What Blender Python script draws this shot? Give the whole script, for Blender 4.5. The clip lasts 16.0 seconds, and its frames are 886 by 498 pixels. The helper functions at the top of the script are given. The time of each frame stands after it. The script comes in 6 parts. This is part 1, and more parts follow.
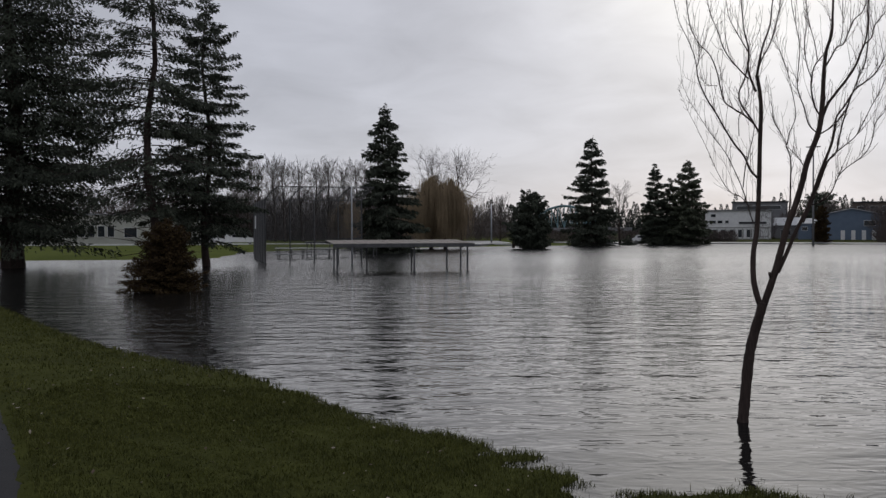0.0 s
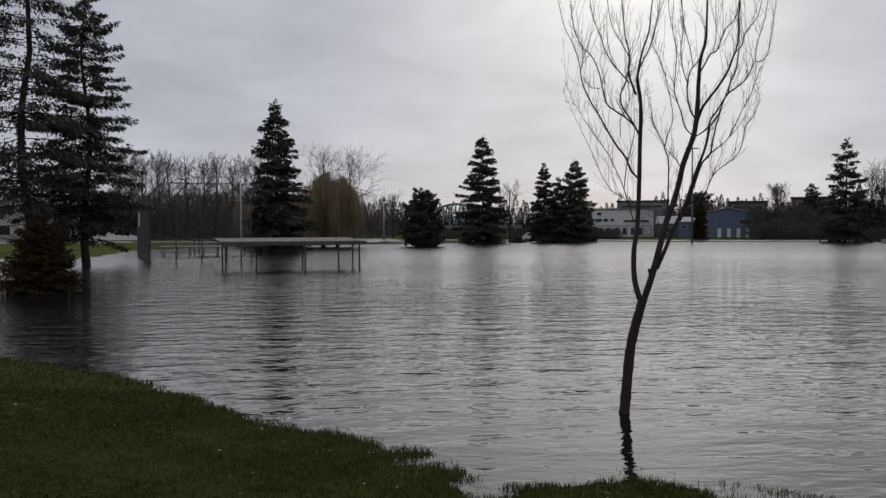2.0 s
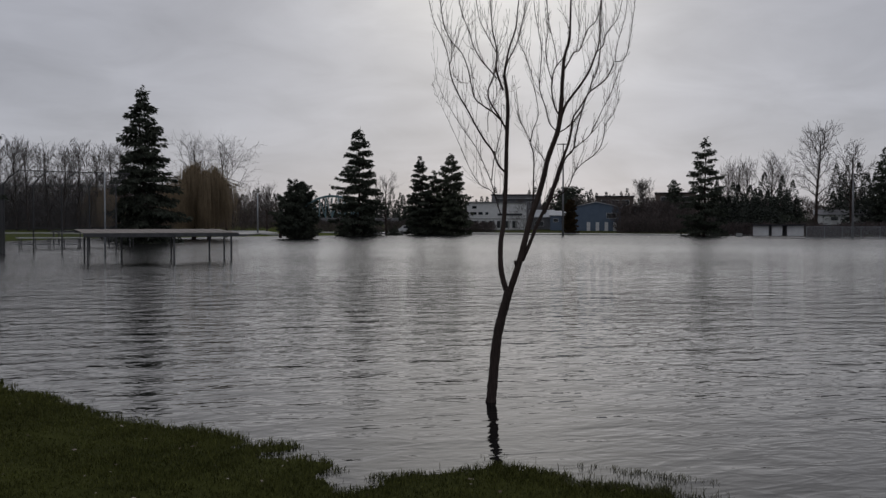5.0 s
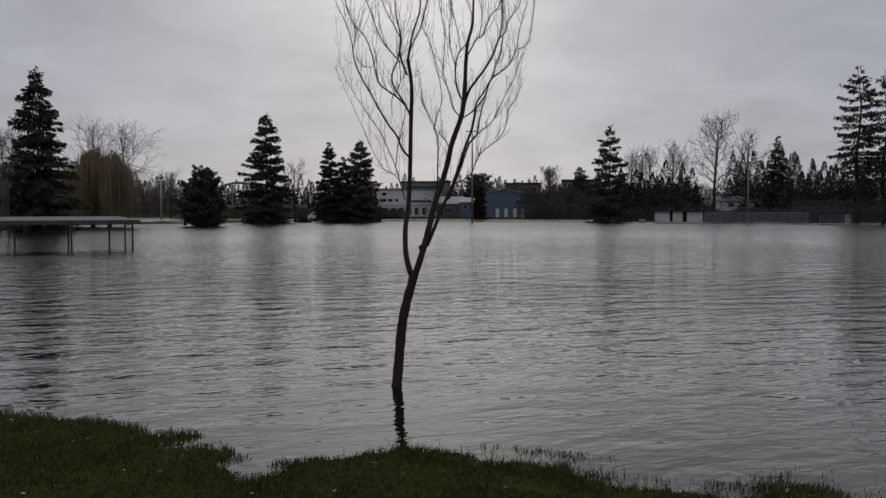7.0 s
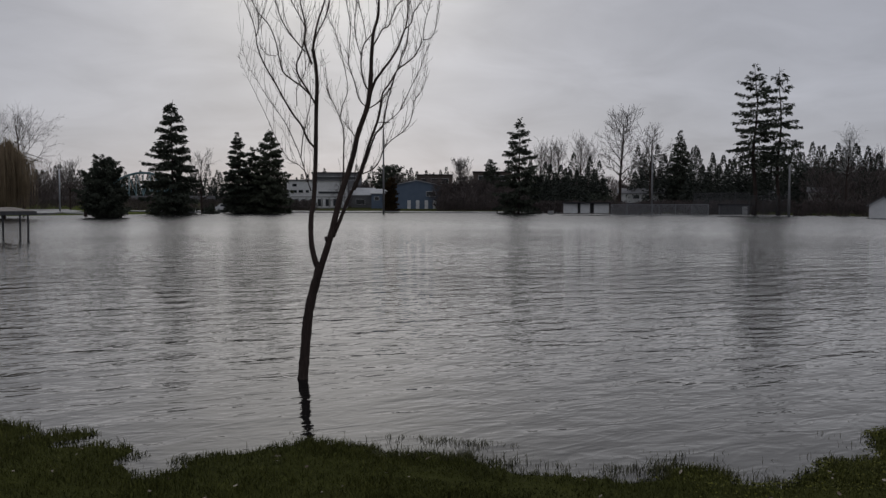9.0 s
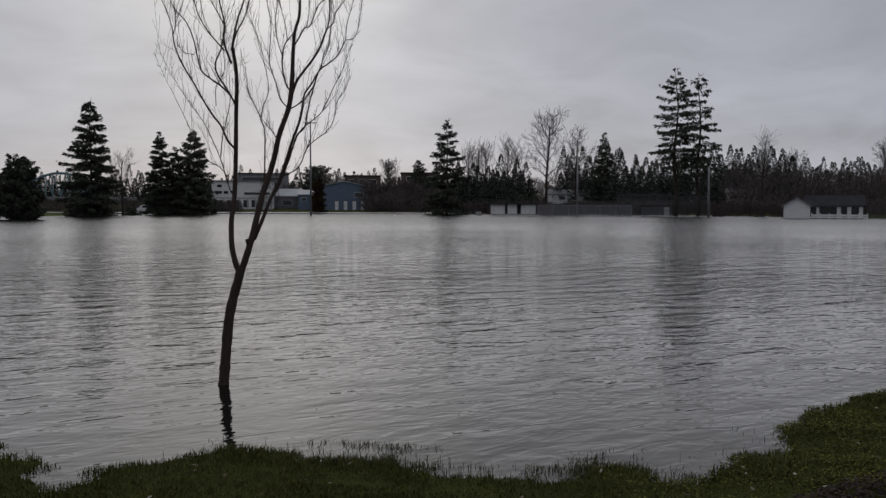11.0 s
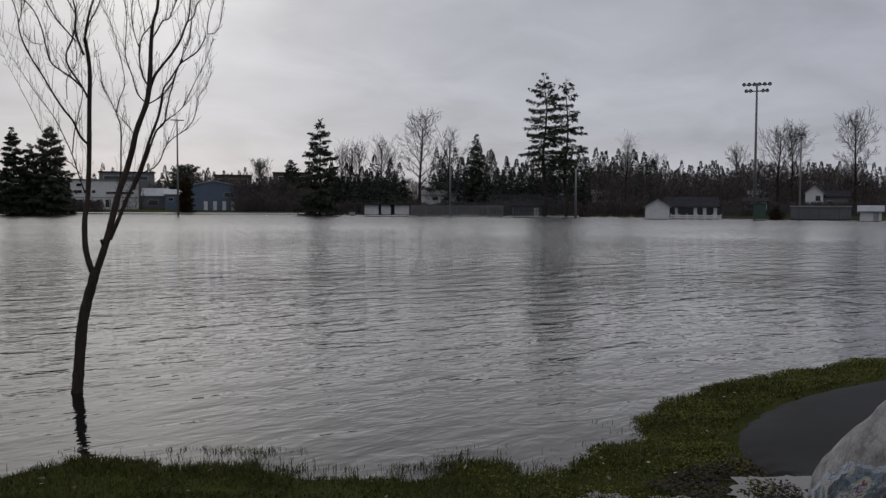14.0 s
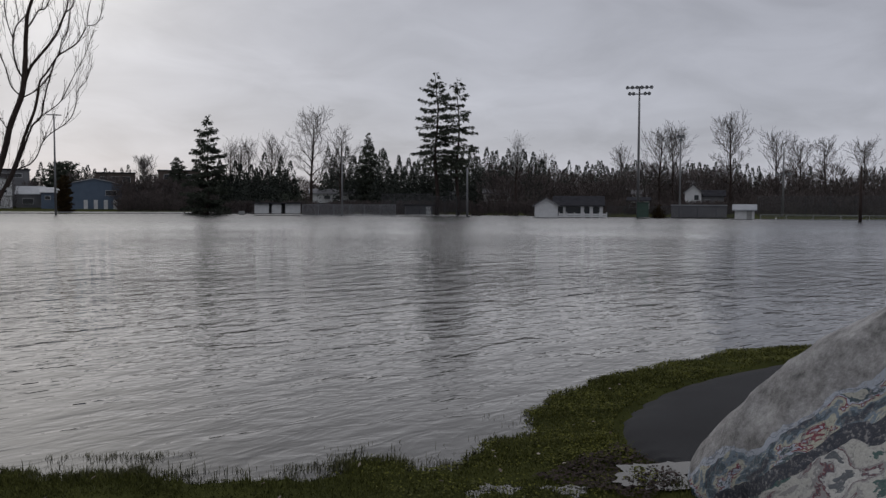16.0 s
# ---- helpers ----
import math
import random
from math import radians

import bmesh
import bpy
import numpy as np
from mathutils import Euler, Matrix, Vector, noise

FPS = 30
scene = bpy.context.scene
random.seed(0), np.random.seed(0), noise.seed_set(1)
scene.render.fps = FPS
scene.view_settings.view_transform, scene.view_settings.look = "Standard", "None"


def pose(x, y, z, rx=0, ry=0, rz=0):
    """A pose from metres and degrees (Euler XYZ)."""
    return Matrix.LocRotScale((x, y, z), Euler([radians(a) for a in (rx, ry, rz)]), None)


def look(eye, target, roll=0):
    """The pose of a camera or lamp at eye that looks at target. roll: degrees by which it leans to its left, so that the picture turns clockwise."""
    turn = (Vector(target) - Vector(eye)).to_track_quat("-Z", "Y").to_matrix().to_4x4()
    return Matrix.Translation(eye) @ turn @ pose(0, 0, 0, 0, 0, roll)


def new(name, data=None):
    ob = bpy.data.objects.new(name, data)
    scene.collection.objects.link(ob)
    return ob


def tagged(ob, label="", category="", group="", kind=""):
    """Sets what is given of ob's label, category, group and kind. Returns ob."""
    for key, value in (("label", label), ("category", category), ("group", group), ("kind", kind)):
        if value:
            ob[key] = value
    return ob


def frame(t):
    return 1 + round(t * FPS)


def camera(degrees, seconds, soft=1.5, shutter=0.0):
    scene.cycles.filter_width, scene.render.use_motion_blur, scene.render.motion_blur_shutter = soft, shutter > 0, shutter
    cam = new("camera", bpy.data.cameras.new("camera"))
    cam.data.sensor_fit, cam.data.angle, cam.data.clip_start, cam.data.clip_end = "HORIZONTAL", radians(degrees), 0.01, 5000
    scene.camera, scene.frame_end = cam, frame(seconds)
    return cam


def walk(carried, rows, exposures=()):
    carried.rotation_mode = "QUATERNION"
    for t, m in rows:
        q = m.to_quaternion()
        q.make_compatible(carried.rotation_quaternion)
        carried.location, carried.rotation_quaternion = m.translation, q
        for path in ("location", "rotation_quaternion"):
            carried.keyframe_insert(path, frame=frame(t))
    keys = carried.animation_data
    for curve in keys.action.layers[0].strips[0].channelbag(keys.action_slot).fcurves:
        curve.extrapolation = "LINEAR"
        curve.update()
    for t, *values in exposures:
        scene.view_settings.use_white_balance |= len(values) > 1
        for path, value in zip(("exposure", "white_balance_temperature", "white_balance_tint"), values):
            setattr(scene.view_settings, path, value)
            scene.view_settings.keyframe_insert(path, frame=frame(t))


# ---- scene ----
cam = camera(53.74, 16.0, soft=1.4)
walk(cam, [
    (0.0, pose(-0.000, 0.000, 1.920, 89.021, 0.249, -0.000)),
    (0.5, pose(0.005, -0.000, 1.921, 88.934, -0.094, -1.704)),
    (1.0, pose(0.003, -0.006, 1.918, 88.883, -0.066, -3.397)),
    (1.5, pose(0.013, -0.017, 1.919, 88.761, 0.065, -5.490)),
    (2.0, pose(0.029, -0.015, 1.922, 88.847, 0.229, -7.027)),
    (2.5, pose(0.041, -0.026, 1.921, 88.789, -0.042, -8.588)),
    (3.0, pose(0.050, -0.036, 1.917, 88.648, -0.193, -9.910)),
    (3.5, pose(0.055, -0.036, 1.917, 88.621, -0.318, -11.103)),
    (4.0, pose(0.072, -0.044, 1.919, 88.599, -0.195, -12.486)),
    (6.5, pose(0.127, -0.084, 1.900, 87.700, -0.034, -19.207)),
    (7.0, pose(0.149, -0.091, 1.895, 87.490, 0.053, -20.962)),
    (7.5, pose(0.170, -0.083, 1.904, 87.423, 0.039, -22.880)),
    (8.0, pose(0.177, -0.092, 1.894, 87.084, 0.180, -24.065)),
    (8.5, pose(0.192, -0.113, 1.890, 86.945, 0.084, -25.393)),
    (9.0, pose(0.202, -0.116, 1.891, 86.935, -0.060, -26.725)),
    (11.5, pose(0.282, -0.104, 1.900, 87.083, 0.059, -32.971)),
    (12.0, pose(0.296, -0.128, 1.899, 87.161, 0.036, -34.684)),
    (12.5, pose(0.308, -0.137, 1.895, 87.181, -0.324, -35.949)),
    (13.0, pose(0.322, -0.150, 1.897, 87.375, -0.366, -37.374)),
    (13.5, pose(0.325, -0.143, 1.889, 87.035, 0.046, -38.215)),
    (14.0, pose(0.335, -0.129, 1.887, 87.045, -0.147, -39.629)),
    (14.5, pose(0.331, -0.129, 1.888, 87.121, -0.370, -41.196)),
    (15.0, pose(0.323, -0.139, 1.890, 87.033, -0.358, -43.150)),
    (15.5, pose(0.309, -0.147, 1.883, 87.134, -0.254, -44.778)),
    (16.0, pose(0.316, -0.149, 1.881, 86.991, -0.171, -46.663)),
], exposures=[(0.0, 0.34), (3.5, 0.03), (7.0, -0.1), (12.5, 0.0), (16.0, 0.16)])

# ---- sky and sun ----
SUN_AZ, SUN_EL = radians(19.0), radians(20.0)       # clockwise from +y
sun_dir = Vector((math.sin(SUN_AZ) * math.cos(SUN_EL), math.cos(SUN_AZ) * math.cos(SUN_EL), math.sin(SUN_EL)))

world = bpy.data.worlds.new("overcast_sky")
scene.world = world
world.use_nodes = True
wt = world.node_tree
wt.nodes.clear()


def wnode(kind, **kw):
    n = wt.nodes.new(kind)
    for k, v in kw.items():
        n.inputs[k].default_value = v
    return n


def wmath(op, a, b=None, clamp=False):
    n = wt.nodes.new("ShaderNodeMath")
    n.operation, n.use_clamp = op, clamp
    for i, v in enumerate((a, b)):
        if v is None:
            continue
        if isinstance(v, (int, float)):
            n.inputs[i].default_value = v
        else:
            wt.links.new(v, n.inputs[i])
    return n.outputs[0]


coord = wt.nodes.new("ShaderNodeTexCoord").outputs["Generated"]
split = wt.nodes.new("ShaderNodeSeparateXYZ")
wt.links.new(coord, split.inputs[0])
height = wmath("MAXIMUM", split.outputs[2], 0.0)
# cloud deck: the direction laid out on a flat layer overhead
flat = wmath("ADD", height, 0.22)
comb = wt.nodes.new("ShaderNodeCombineXYZ")
wt.links.new(wmath("DIVIDE", split.outputs[0], flat), comb.inputs[0])
wt.links.new(wmath("DIVIDE", split.outputs[1], flat), comb.inputs[1])
broad = wnode("ShaderNodeTexNoise", Scale=0.95, Detail=3.0, Roughness=0.5, Distortion=0.3)
fine = wnode("ShaderNodeTexNoise", Scale=2.6, Detail=6.0, Roughness=0.55, Distortion=0.6)
for n in (broad, fine):
    wt.links.new(comb.outputs[0], n.inputs["Vector"])
cloud = wmath("ADD", wmath("MULTIPLY", broad.outputs[0], 0.55), wmath("MULTIPLY", fine.outputs[0], 0.45))
cloud = wmath("MULTIPLY", wmath("SUBTRACT", cloud, 0.5), 1.12)
# the veiled sun's glow
dot = wt.nodes.new("ShaderNodeVectorMath")
dot.operation = "DOT_PRODUCT"
dot.inputs[1].default_value = sun_dir
norm = wt.nodes.new("ShaderNodeVectorMath")
norm.operation = "NORMALIZE"
wt.links.new(coord, norm.inputs[0])
wt.links.new(norm.outputs[0], dot.inputs[0])
near_sun = wmath("MAXIMUM", dot.outputs["Value"], 0.0)
glow = wmath("ADD", wmath("MULTIPLY", wmath("POWER", near_sun, 60.0), 0.40), wmath("MULTIPLY", wmath("POWER", near_sun, 8.0), 0.10))
level = wmath("ADD", wmath("ADD", wmath("MULTIPLY", height, wmath("SUBTRACT", wmath("MULTIPLY", height, 0.54), 0.35)), 0.402), glow)
level = wmath("MULTIPLY", level, wmath("ADD", cloud, 1.0))
tint = wt.nodes.new("ShaderNodeMix")
tint.data_type = "RGBA"
tint.inputs["A"].default_value = (0.935, 0.96, 1.09, 1)
tint.inputs["B"].default_value = (1.0, 1.0, 1.02, 1)
wt.links.new(wmath("MULTIPLY", glow, 3.0, True), tint.inputs["Factor"])
deck = wt.nodes.new("ShaderNodeBackground")
wt.links.new(tint.outputs["Result"], deck.inputs["Color"])
wt.links.new(level, deck.inputs["Strength"])
clear = wt.nodes.new("ShaderNodeTexSky")
clear.sky_type, clear.sun_disc = "NISHITA", False
clear.sun_elevation, clear.sun_rotation = SUN_EL, SUN_AZ
thin = wt.nodes.new("ShaderNodeBackground")
thin.inputs["Strength"].default_value = 0.004
wt.links.new(clear.outputs[0], thin.inputs["Color"])
both = wt.nodes.new("ShaderNodeAddShader")
wt.links.new(deck.outputs[0], both.inputs[0])
wt.links.new(thin.outputs[0], both.inputs[1])
wt.links.new(both.outputs[0], wt.nodes.new("ShaderNodeOutputWorld").inputs["Surface"])

sun = new("sun", bpy.data.lights.new("sun", "SUN"))
sun.data.energy, sun.data.angle, sun.data.color = 0.3, radians(90), (1.0, 0.95, 0.88)
sun.matrix_world = look(sun_dir * 50, (0, 0, 0))


# ---- materials ----
def mat(name, a, b, scale=4.0, rough=0.8, bump=0.3, metal=0.0, fine=None, island=0.0, spec=0.4, stretch=(1, 1, 1), step=0.02):
    """Two-tone noise at two scales, fine relief, and a shift of tone from piece to piece."""
    m = bpy.data.materials.new(name)
    m.use_nodes = True
    nt = m.node_tree
    bsdf = nt.nodes["Principled BSDF"]
    tc = nt.nodes.new("ShaderNodeTexCoord")
    mp = nt.nodes.new("ShaderNodeMapping")
    mp.inputs["Scale"].default_value = stretch
    nt.links.new(tc.outputs["Object"], mp.inputs["Vector"])
    big, small = nt.nodes.new("ShaderNodeTexNoise"), nt.nodes.new("ShaderNodeTexNoise")
    big.inputs["Scale"].default_value, big.inputs["Detail"].default_value = scale, 4
    small.inputs["Scale"].default_value, small.inputs["Detail"].default_value = fine or scale * 9, 6
    for n in (big, small):
        nt.links.new(mp.outputs[0], n.inputs["Vector"])
    add = nt.nodes.new("ShaderNodeMath")
    add.operation = "MULTIPLY_ADD"
    add.inputs[1].default_value = 0.6
    nt.links.new(small.outputs[0], add.inputs[0])
    sc = nt.nodes.new("ShaderNodeMath")
    sc.operation = "MULTIPLY"
    sc.inputs[1].default_value = 0.6
    nt.links.new(big.outputs[0], sc.inputs[0])
    nt.links.new(sc.outputs[0], add.inputs[2])
    fac = add.outputs[0]
    if island:
        geo = nt.nodes.new("ShaderNodeNewGeometry")
        ia = nt.nodes.new("ShaderNodeMath")
        ia.operation = "MULTIPLY_ADD"
        ia.inputs[1].default_value = island
        nt.links.new(geo.outputs["Random Per Island"], ia.inputs[0])
        nt.links.new(fac, ia.inputs[2])
        sub = nt.nodes.new("ShaderNodeMath")
        sub.operation = "SUBTRACT"
        sub.inputs[1].default_value = island / 2
        nt.links.new(ia.outputs[0], sub.inputs[0])
        fac = sub.outputs[0]
    ramp = nt.nodes.new("ShaderNodeValToRGB")
    ramp.color_ramp.elements[0].position, ramp.color_ramp.elements[1].position = 0.38, 0.82
    ramp.color_ramp.elements[0].color, ramp.color_ramp.elements[1].color = (*a, 1), (*b, 1)
    nt.links.new(fac, ramp.inputs[0])
    nt.links.new(ramp.outputs[0], bsdf.inputs["Base Color"])
    bsdf.inputs["Roughness"].default_value = rough
    bsdf.inputs["Metallic"].default_value = metal
    bsdf.inputs["Specular IOR Level"].default_value = spec
    if bump:
        bp = nt.nodes.new("ShaderNodeBump")
        bp.inputs["Strength"].default_value, bp.inputs["Distance"].default_value = bump, step
        nt.links.new(small.outputs[0], bp.inputs["Height"])
        nt.links.new(bp.outputs[0], bsdf.inputs["Normal"])
    return m


def water_material():
    m = bpy.data.materials.new("flood_water")
    m.use_nodes = True
    nt = m.node_tree
    bsdf = nt.nodes["Principled BSDF"]
    bsdf.inputs["Base Color"].default_value = (0.009, 0.009, 0.009, 1)
    bsdf.inputs["Roughness"].default_value = 0.06
    bsdf.inputs["IOR"].default_value = 1.33
    tc = nt.nodes.new("ShaderNodeTexCoord")

    def layer(scale, stretch, turn, detail, rough, dist):
        mp = nt.nodes.new("ShaderNodeMapping")
        mp.inputs["Scale"].default_value = stretch
        mp.inputs["Rotation"].default_value = (0, 0, radians(turn))
        nt.links.new(tc.outputs["Object"], mp.inputs["Vector"])
        n = nt.nodes.new("ShaderNodeTexNoise")
        n.inputs["Scale"].default_value = scale
        n.inputs["Detail"].default_value = detail
        n.inputs["Roughness"].default_value = rough
        n.inputs["Distortion"].default_value = dist
        nt.links.new(mp.outputs[0], n.inputs["Vector"])
        return n.outputs[0]

    def op(kind, a, b):
        n = nt.nodes.new("ShaderNodeMath")
        n.operation = kind
        for i, v in enumerate((a, b)):
            if isinstance(v, (int, float)):
                n.inputs[i].default_value = v
            else:
                nt.links.new(v, n.inputs[i])
        return n.outputs[0]

    def ramp(value, a0, a1, b0, b1):
        n = nt.nodes.new("ShaderNodeMapRange")
        for k, v in zip(("From Min", "From Max", "To Min", "To Max"), (a0, a1, b0, b1)):
            n.inputs[k].default_value = v
        nt.links.new(value, n.inputs["Value"])
        return n.outputs[0]

    # wave heights in metres: a slow roll, short wind waves with sharp crests, fine ripples
    roll = op("MULTIPLY", layer(1.3, (0.6, 1.2, 1), 20, 1, 0.5, 0.4), 0.046)
    swell = op("MULTIPLY", layer(3.8, (0.75, 1.25, 1), 26, 2, 0.5, 0.6), 0.0165)
    crest = op("MULTIPLY", op("ABSOLUTE", op("SUBTRACT", layer(3.3, (0.6, 1.4, 1), 32, 1, 0.5, 0.9), 0.5), 0.0), -0.018)
    ripple = op("MULTIPLY", layer(11.0, (0.7, 1.3, 1), 40, 1, 0.5, 0.3), 0.0028)
    gust = ramp(layer(0.06, (1, 1, 1), 0, 2, 0.5, 0.0), 0.35, 0.65, 0.55, 1.1)
    # smooth in the lee of the bank, ruffled out on the field
    out = nt.nodes.new("ShaderNodeVectorMath")
    out.operation = "DISTANCE"
    out.inputs[1].default_value = (3.0, 2.0, 0.0)
    nt.links.new(tc.outputs["Object"], out.inputs[0])
    away = out.outputs["Value"]
    lee = ramp(away, 3.0, 20.0, 0.8, 1.7)
    fade = ramp(away, 40.0, 110.0, 1.0, 0.3)
    h = op("MULTIPLY", op("ADD", op("ADD", roll, swell), op("ADD", crest, ripple)), op("MULTIPLY", gust, op("MULTIPLY", lee, fade)))
    # added lean of normals to the near bank brightens the sky reflection with distance
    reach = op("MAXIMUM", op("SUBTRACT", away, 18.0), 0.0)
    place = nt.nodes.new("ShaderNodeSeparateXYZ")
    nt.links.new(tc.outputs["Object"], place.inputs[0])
    tilt_share = ramp(place.outputs["X"], -24.0, -11.0, 0.1, 1.0)     # lean cut toward -x, which darkens the water by the tall conifers
    h = op("ADD", h, op("MULTIPLY", op("MULTIPLY", op("MULTIPLY", reach, reach), 0.0008), tilt_share))
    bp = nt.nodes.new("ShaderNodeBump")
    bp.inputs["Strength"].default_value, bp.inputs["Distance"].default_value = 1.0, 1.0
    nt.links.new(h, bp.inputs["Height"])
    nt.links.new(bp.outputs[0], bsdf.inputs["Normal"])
    nt.links.new(ramp(away, 14.0, 90.0, 0.03, 0.24), bsdf.inputs["Roughness"])
    return m


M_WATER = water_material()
M_GROUND = mat("grass_ground", (0.024, 0.027, 0.007), (0.055, 0.06, 0.014), 1.2, 1.0, 0.6, fine=30, spec=0.05)
M_LAWN = mat("mown_lawn", (0.042, 0.056, 0.007), (0.085, 0.102, 0.014), 0.15, 1.0, 0.3, fine=8, spec=0.05)
M_BLADE = mat("grass_blades", (0.036, 0.040, 0.010), (0.098, 0.102, 0.026), 0.8, 0.8, 0.0, fine=6, island=0.5, spec=0.12)
M_SEDGE = mat("drowned_grass", (0.05, 0.055, 0.02), (0.12, 0.11, 0.05), 2, 0.6, 0.0, island=0.5)
M_WEED = mat("weed_leaves", (0.050, 0.055, 0.011), (0.130, 0.130, 0.026), 2, 0.8, 0.0, island=0.6, spec=0.12)
M_LITTER = mat("dead_leaves", (0.06, 0.035, 0.02), (0.28, 0.24, 0.19), 3, 0.7, 0.0, island=0.9)
M_ASPHALT = mat("wet_asphalt", (0.012, 0.012, 0.013), (0.032, 0.032, 0.034), 0.7, 0.7, 0.5, fine=120, spec=0.10, step=0.004)
M_PUDDLE = mat("puddle_water", (0.03, 0.028, 0.025), (0.05, 0.046, 0.04), 1, 0.04, 0.05, fine=3)
M_BARK = mat("wet_bark", (0.024, 0.018, 0.016), (0.075, 0.055, 0.047), 6, 0.9, 0.8, stretch=(1, 1, 0.2), spec=0.15)
M_TWIG = mat("twigs", (0.03, 0.022, 0.018), (0.085, 0.062, 0.045), 4, 0.8, 0.0, island=0.3)
M_GREYTWIG = mat("grey_twigs", (0.06, 0.052, 0.05), (0.14, 0.125, 0.118), 2, 0.85, 0.0, island=0.4)
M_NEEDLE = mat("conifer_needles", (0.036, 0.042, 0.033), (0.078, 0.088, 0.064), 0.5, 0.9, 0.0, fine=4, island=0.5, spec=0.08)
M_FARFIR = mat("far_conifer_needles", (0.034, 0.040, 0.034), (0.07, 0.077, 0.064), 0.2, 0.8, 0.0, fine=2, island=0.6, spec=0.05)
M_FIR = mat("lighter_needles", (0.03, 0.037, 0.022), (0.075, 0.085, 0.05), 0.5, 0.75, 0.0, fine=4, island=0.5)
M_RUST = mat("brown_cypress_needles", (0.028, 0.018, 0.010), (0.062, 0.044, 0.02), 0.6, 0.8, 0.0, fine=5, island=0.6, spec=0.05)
M_WILLOW = mat("willow_strands", (0.13, 0.096, 0.054), (0.25, 0.185, 0.11), 0.4, 0.8, 0.0, fine=3, island=0.4)
M_BRUSH = mat("bare_brush", (0.052, 0.043, 0.040), (0.125, 0.10, 0.092), 0.3, 0.9, 0.0, fine=2, island=0.5)
M_CONCRETE = mat("pale_concrete", (0.22, 0.22, 0.21), (0.42, 0.42, 0.40), 2, 0.85, 0.4, fine=40)
M_WHITE = mat("white_paint", (0.55, 0.55, 0.54), (0.75, 0.75, 0.74), 1.5, 0.6, 0.1, fine=20)
M_CREAM = mat("cream_render", (0.30, 0.30, 0.265), (0.44, 0.44, 0.39), 0.7, 0.8, 0.2, fine=20)
M_BLUE = mat("blue_siding", (0.08, 0.115, 0.165), (0.125, 0.165, 0.225), 0.8, 0.6, 0.1, fine=10)
M_GREYWALL = mat("grey_wall", (0.12, 0.12, 0.125), (0.22, 0.22, 0.225), 0.8, 0.8, 0.2, fine=15)
M_BROWNWALL = mat("brown_siding", (0.07, 0.055, 0.045), (0.14, 0.11, 0.09), 0.8, 0.8, 0.2, fine=15)
M_ROOF = mat("dark_roofing", (0.025, 0.025, 0.028), (0.06, 0.06, 0.065), 1.5, 1.0, 0.3, fine=30, spec=0.0)
M_PALEROOF = mat("pale_roofing", (0.25, 0.26, 0.27), (0.42, 0.43, 0.44), 1.0, 0.5, 0.2, fine=20)
M_PANE = mat("window_glass", (0.012, 0.014, 0.016), (0.03, 0.034, 0.038), 1, 0.08, 0.0)
M_STEEL = mat("galvanised_steel", (0.22, 0.23, 0.24), (0.36, 0.37, 0.38), 5, 0.5, 0.1, metal=0.4)
M_DARKSTEEL = mat("weathered_steel", (0.05, 0.05, 0.052), (0.11, 0.11, 0.112), 5, 0.6, 0.2, metal=0.3)
M_POLE = mat("grey_pole", (0.12, 0.12, 0.12), (0.22, 0.22, 0.22), 3, 0.7, 0.2, stretch=(1, 1, 0.1))
M_GREENPAINT = mat("green_paint", (0.03, 0.06, 0.045), (0.06, 0.10, 0.075), 2, 0.6, 0.1)
M_BRIDGE = mat("blue_green_steel", (0.08, 0.15, 0.17), (0.14, 0.23, 0.25), 1, 0.6, 0.1)
M_WOOD = mat("weathered_wood", (0.14, 0.12, 0.10), (0.30, 0.27, 0.24), 3, 0.8, 0.4, stretch=(6, 1, 1))
M_ROADTOP = mat("wet_road", (0.10, 0.10, 0.105), (0.20, 0.20, 0.205), 0.5, 0.35, 0.1, fine=20)
M_TYRE = mat("tyre_rubber", (0.01, 0.01, 0.01), (0.03, 0.03, 0.03), 5, 0.8, 0.1)


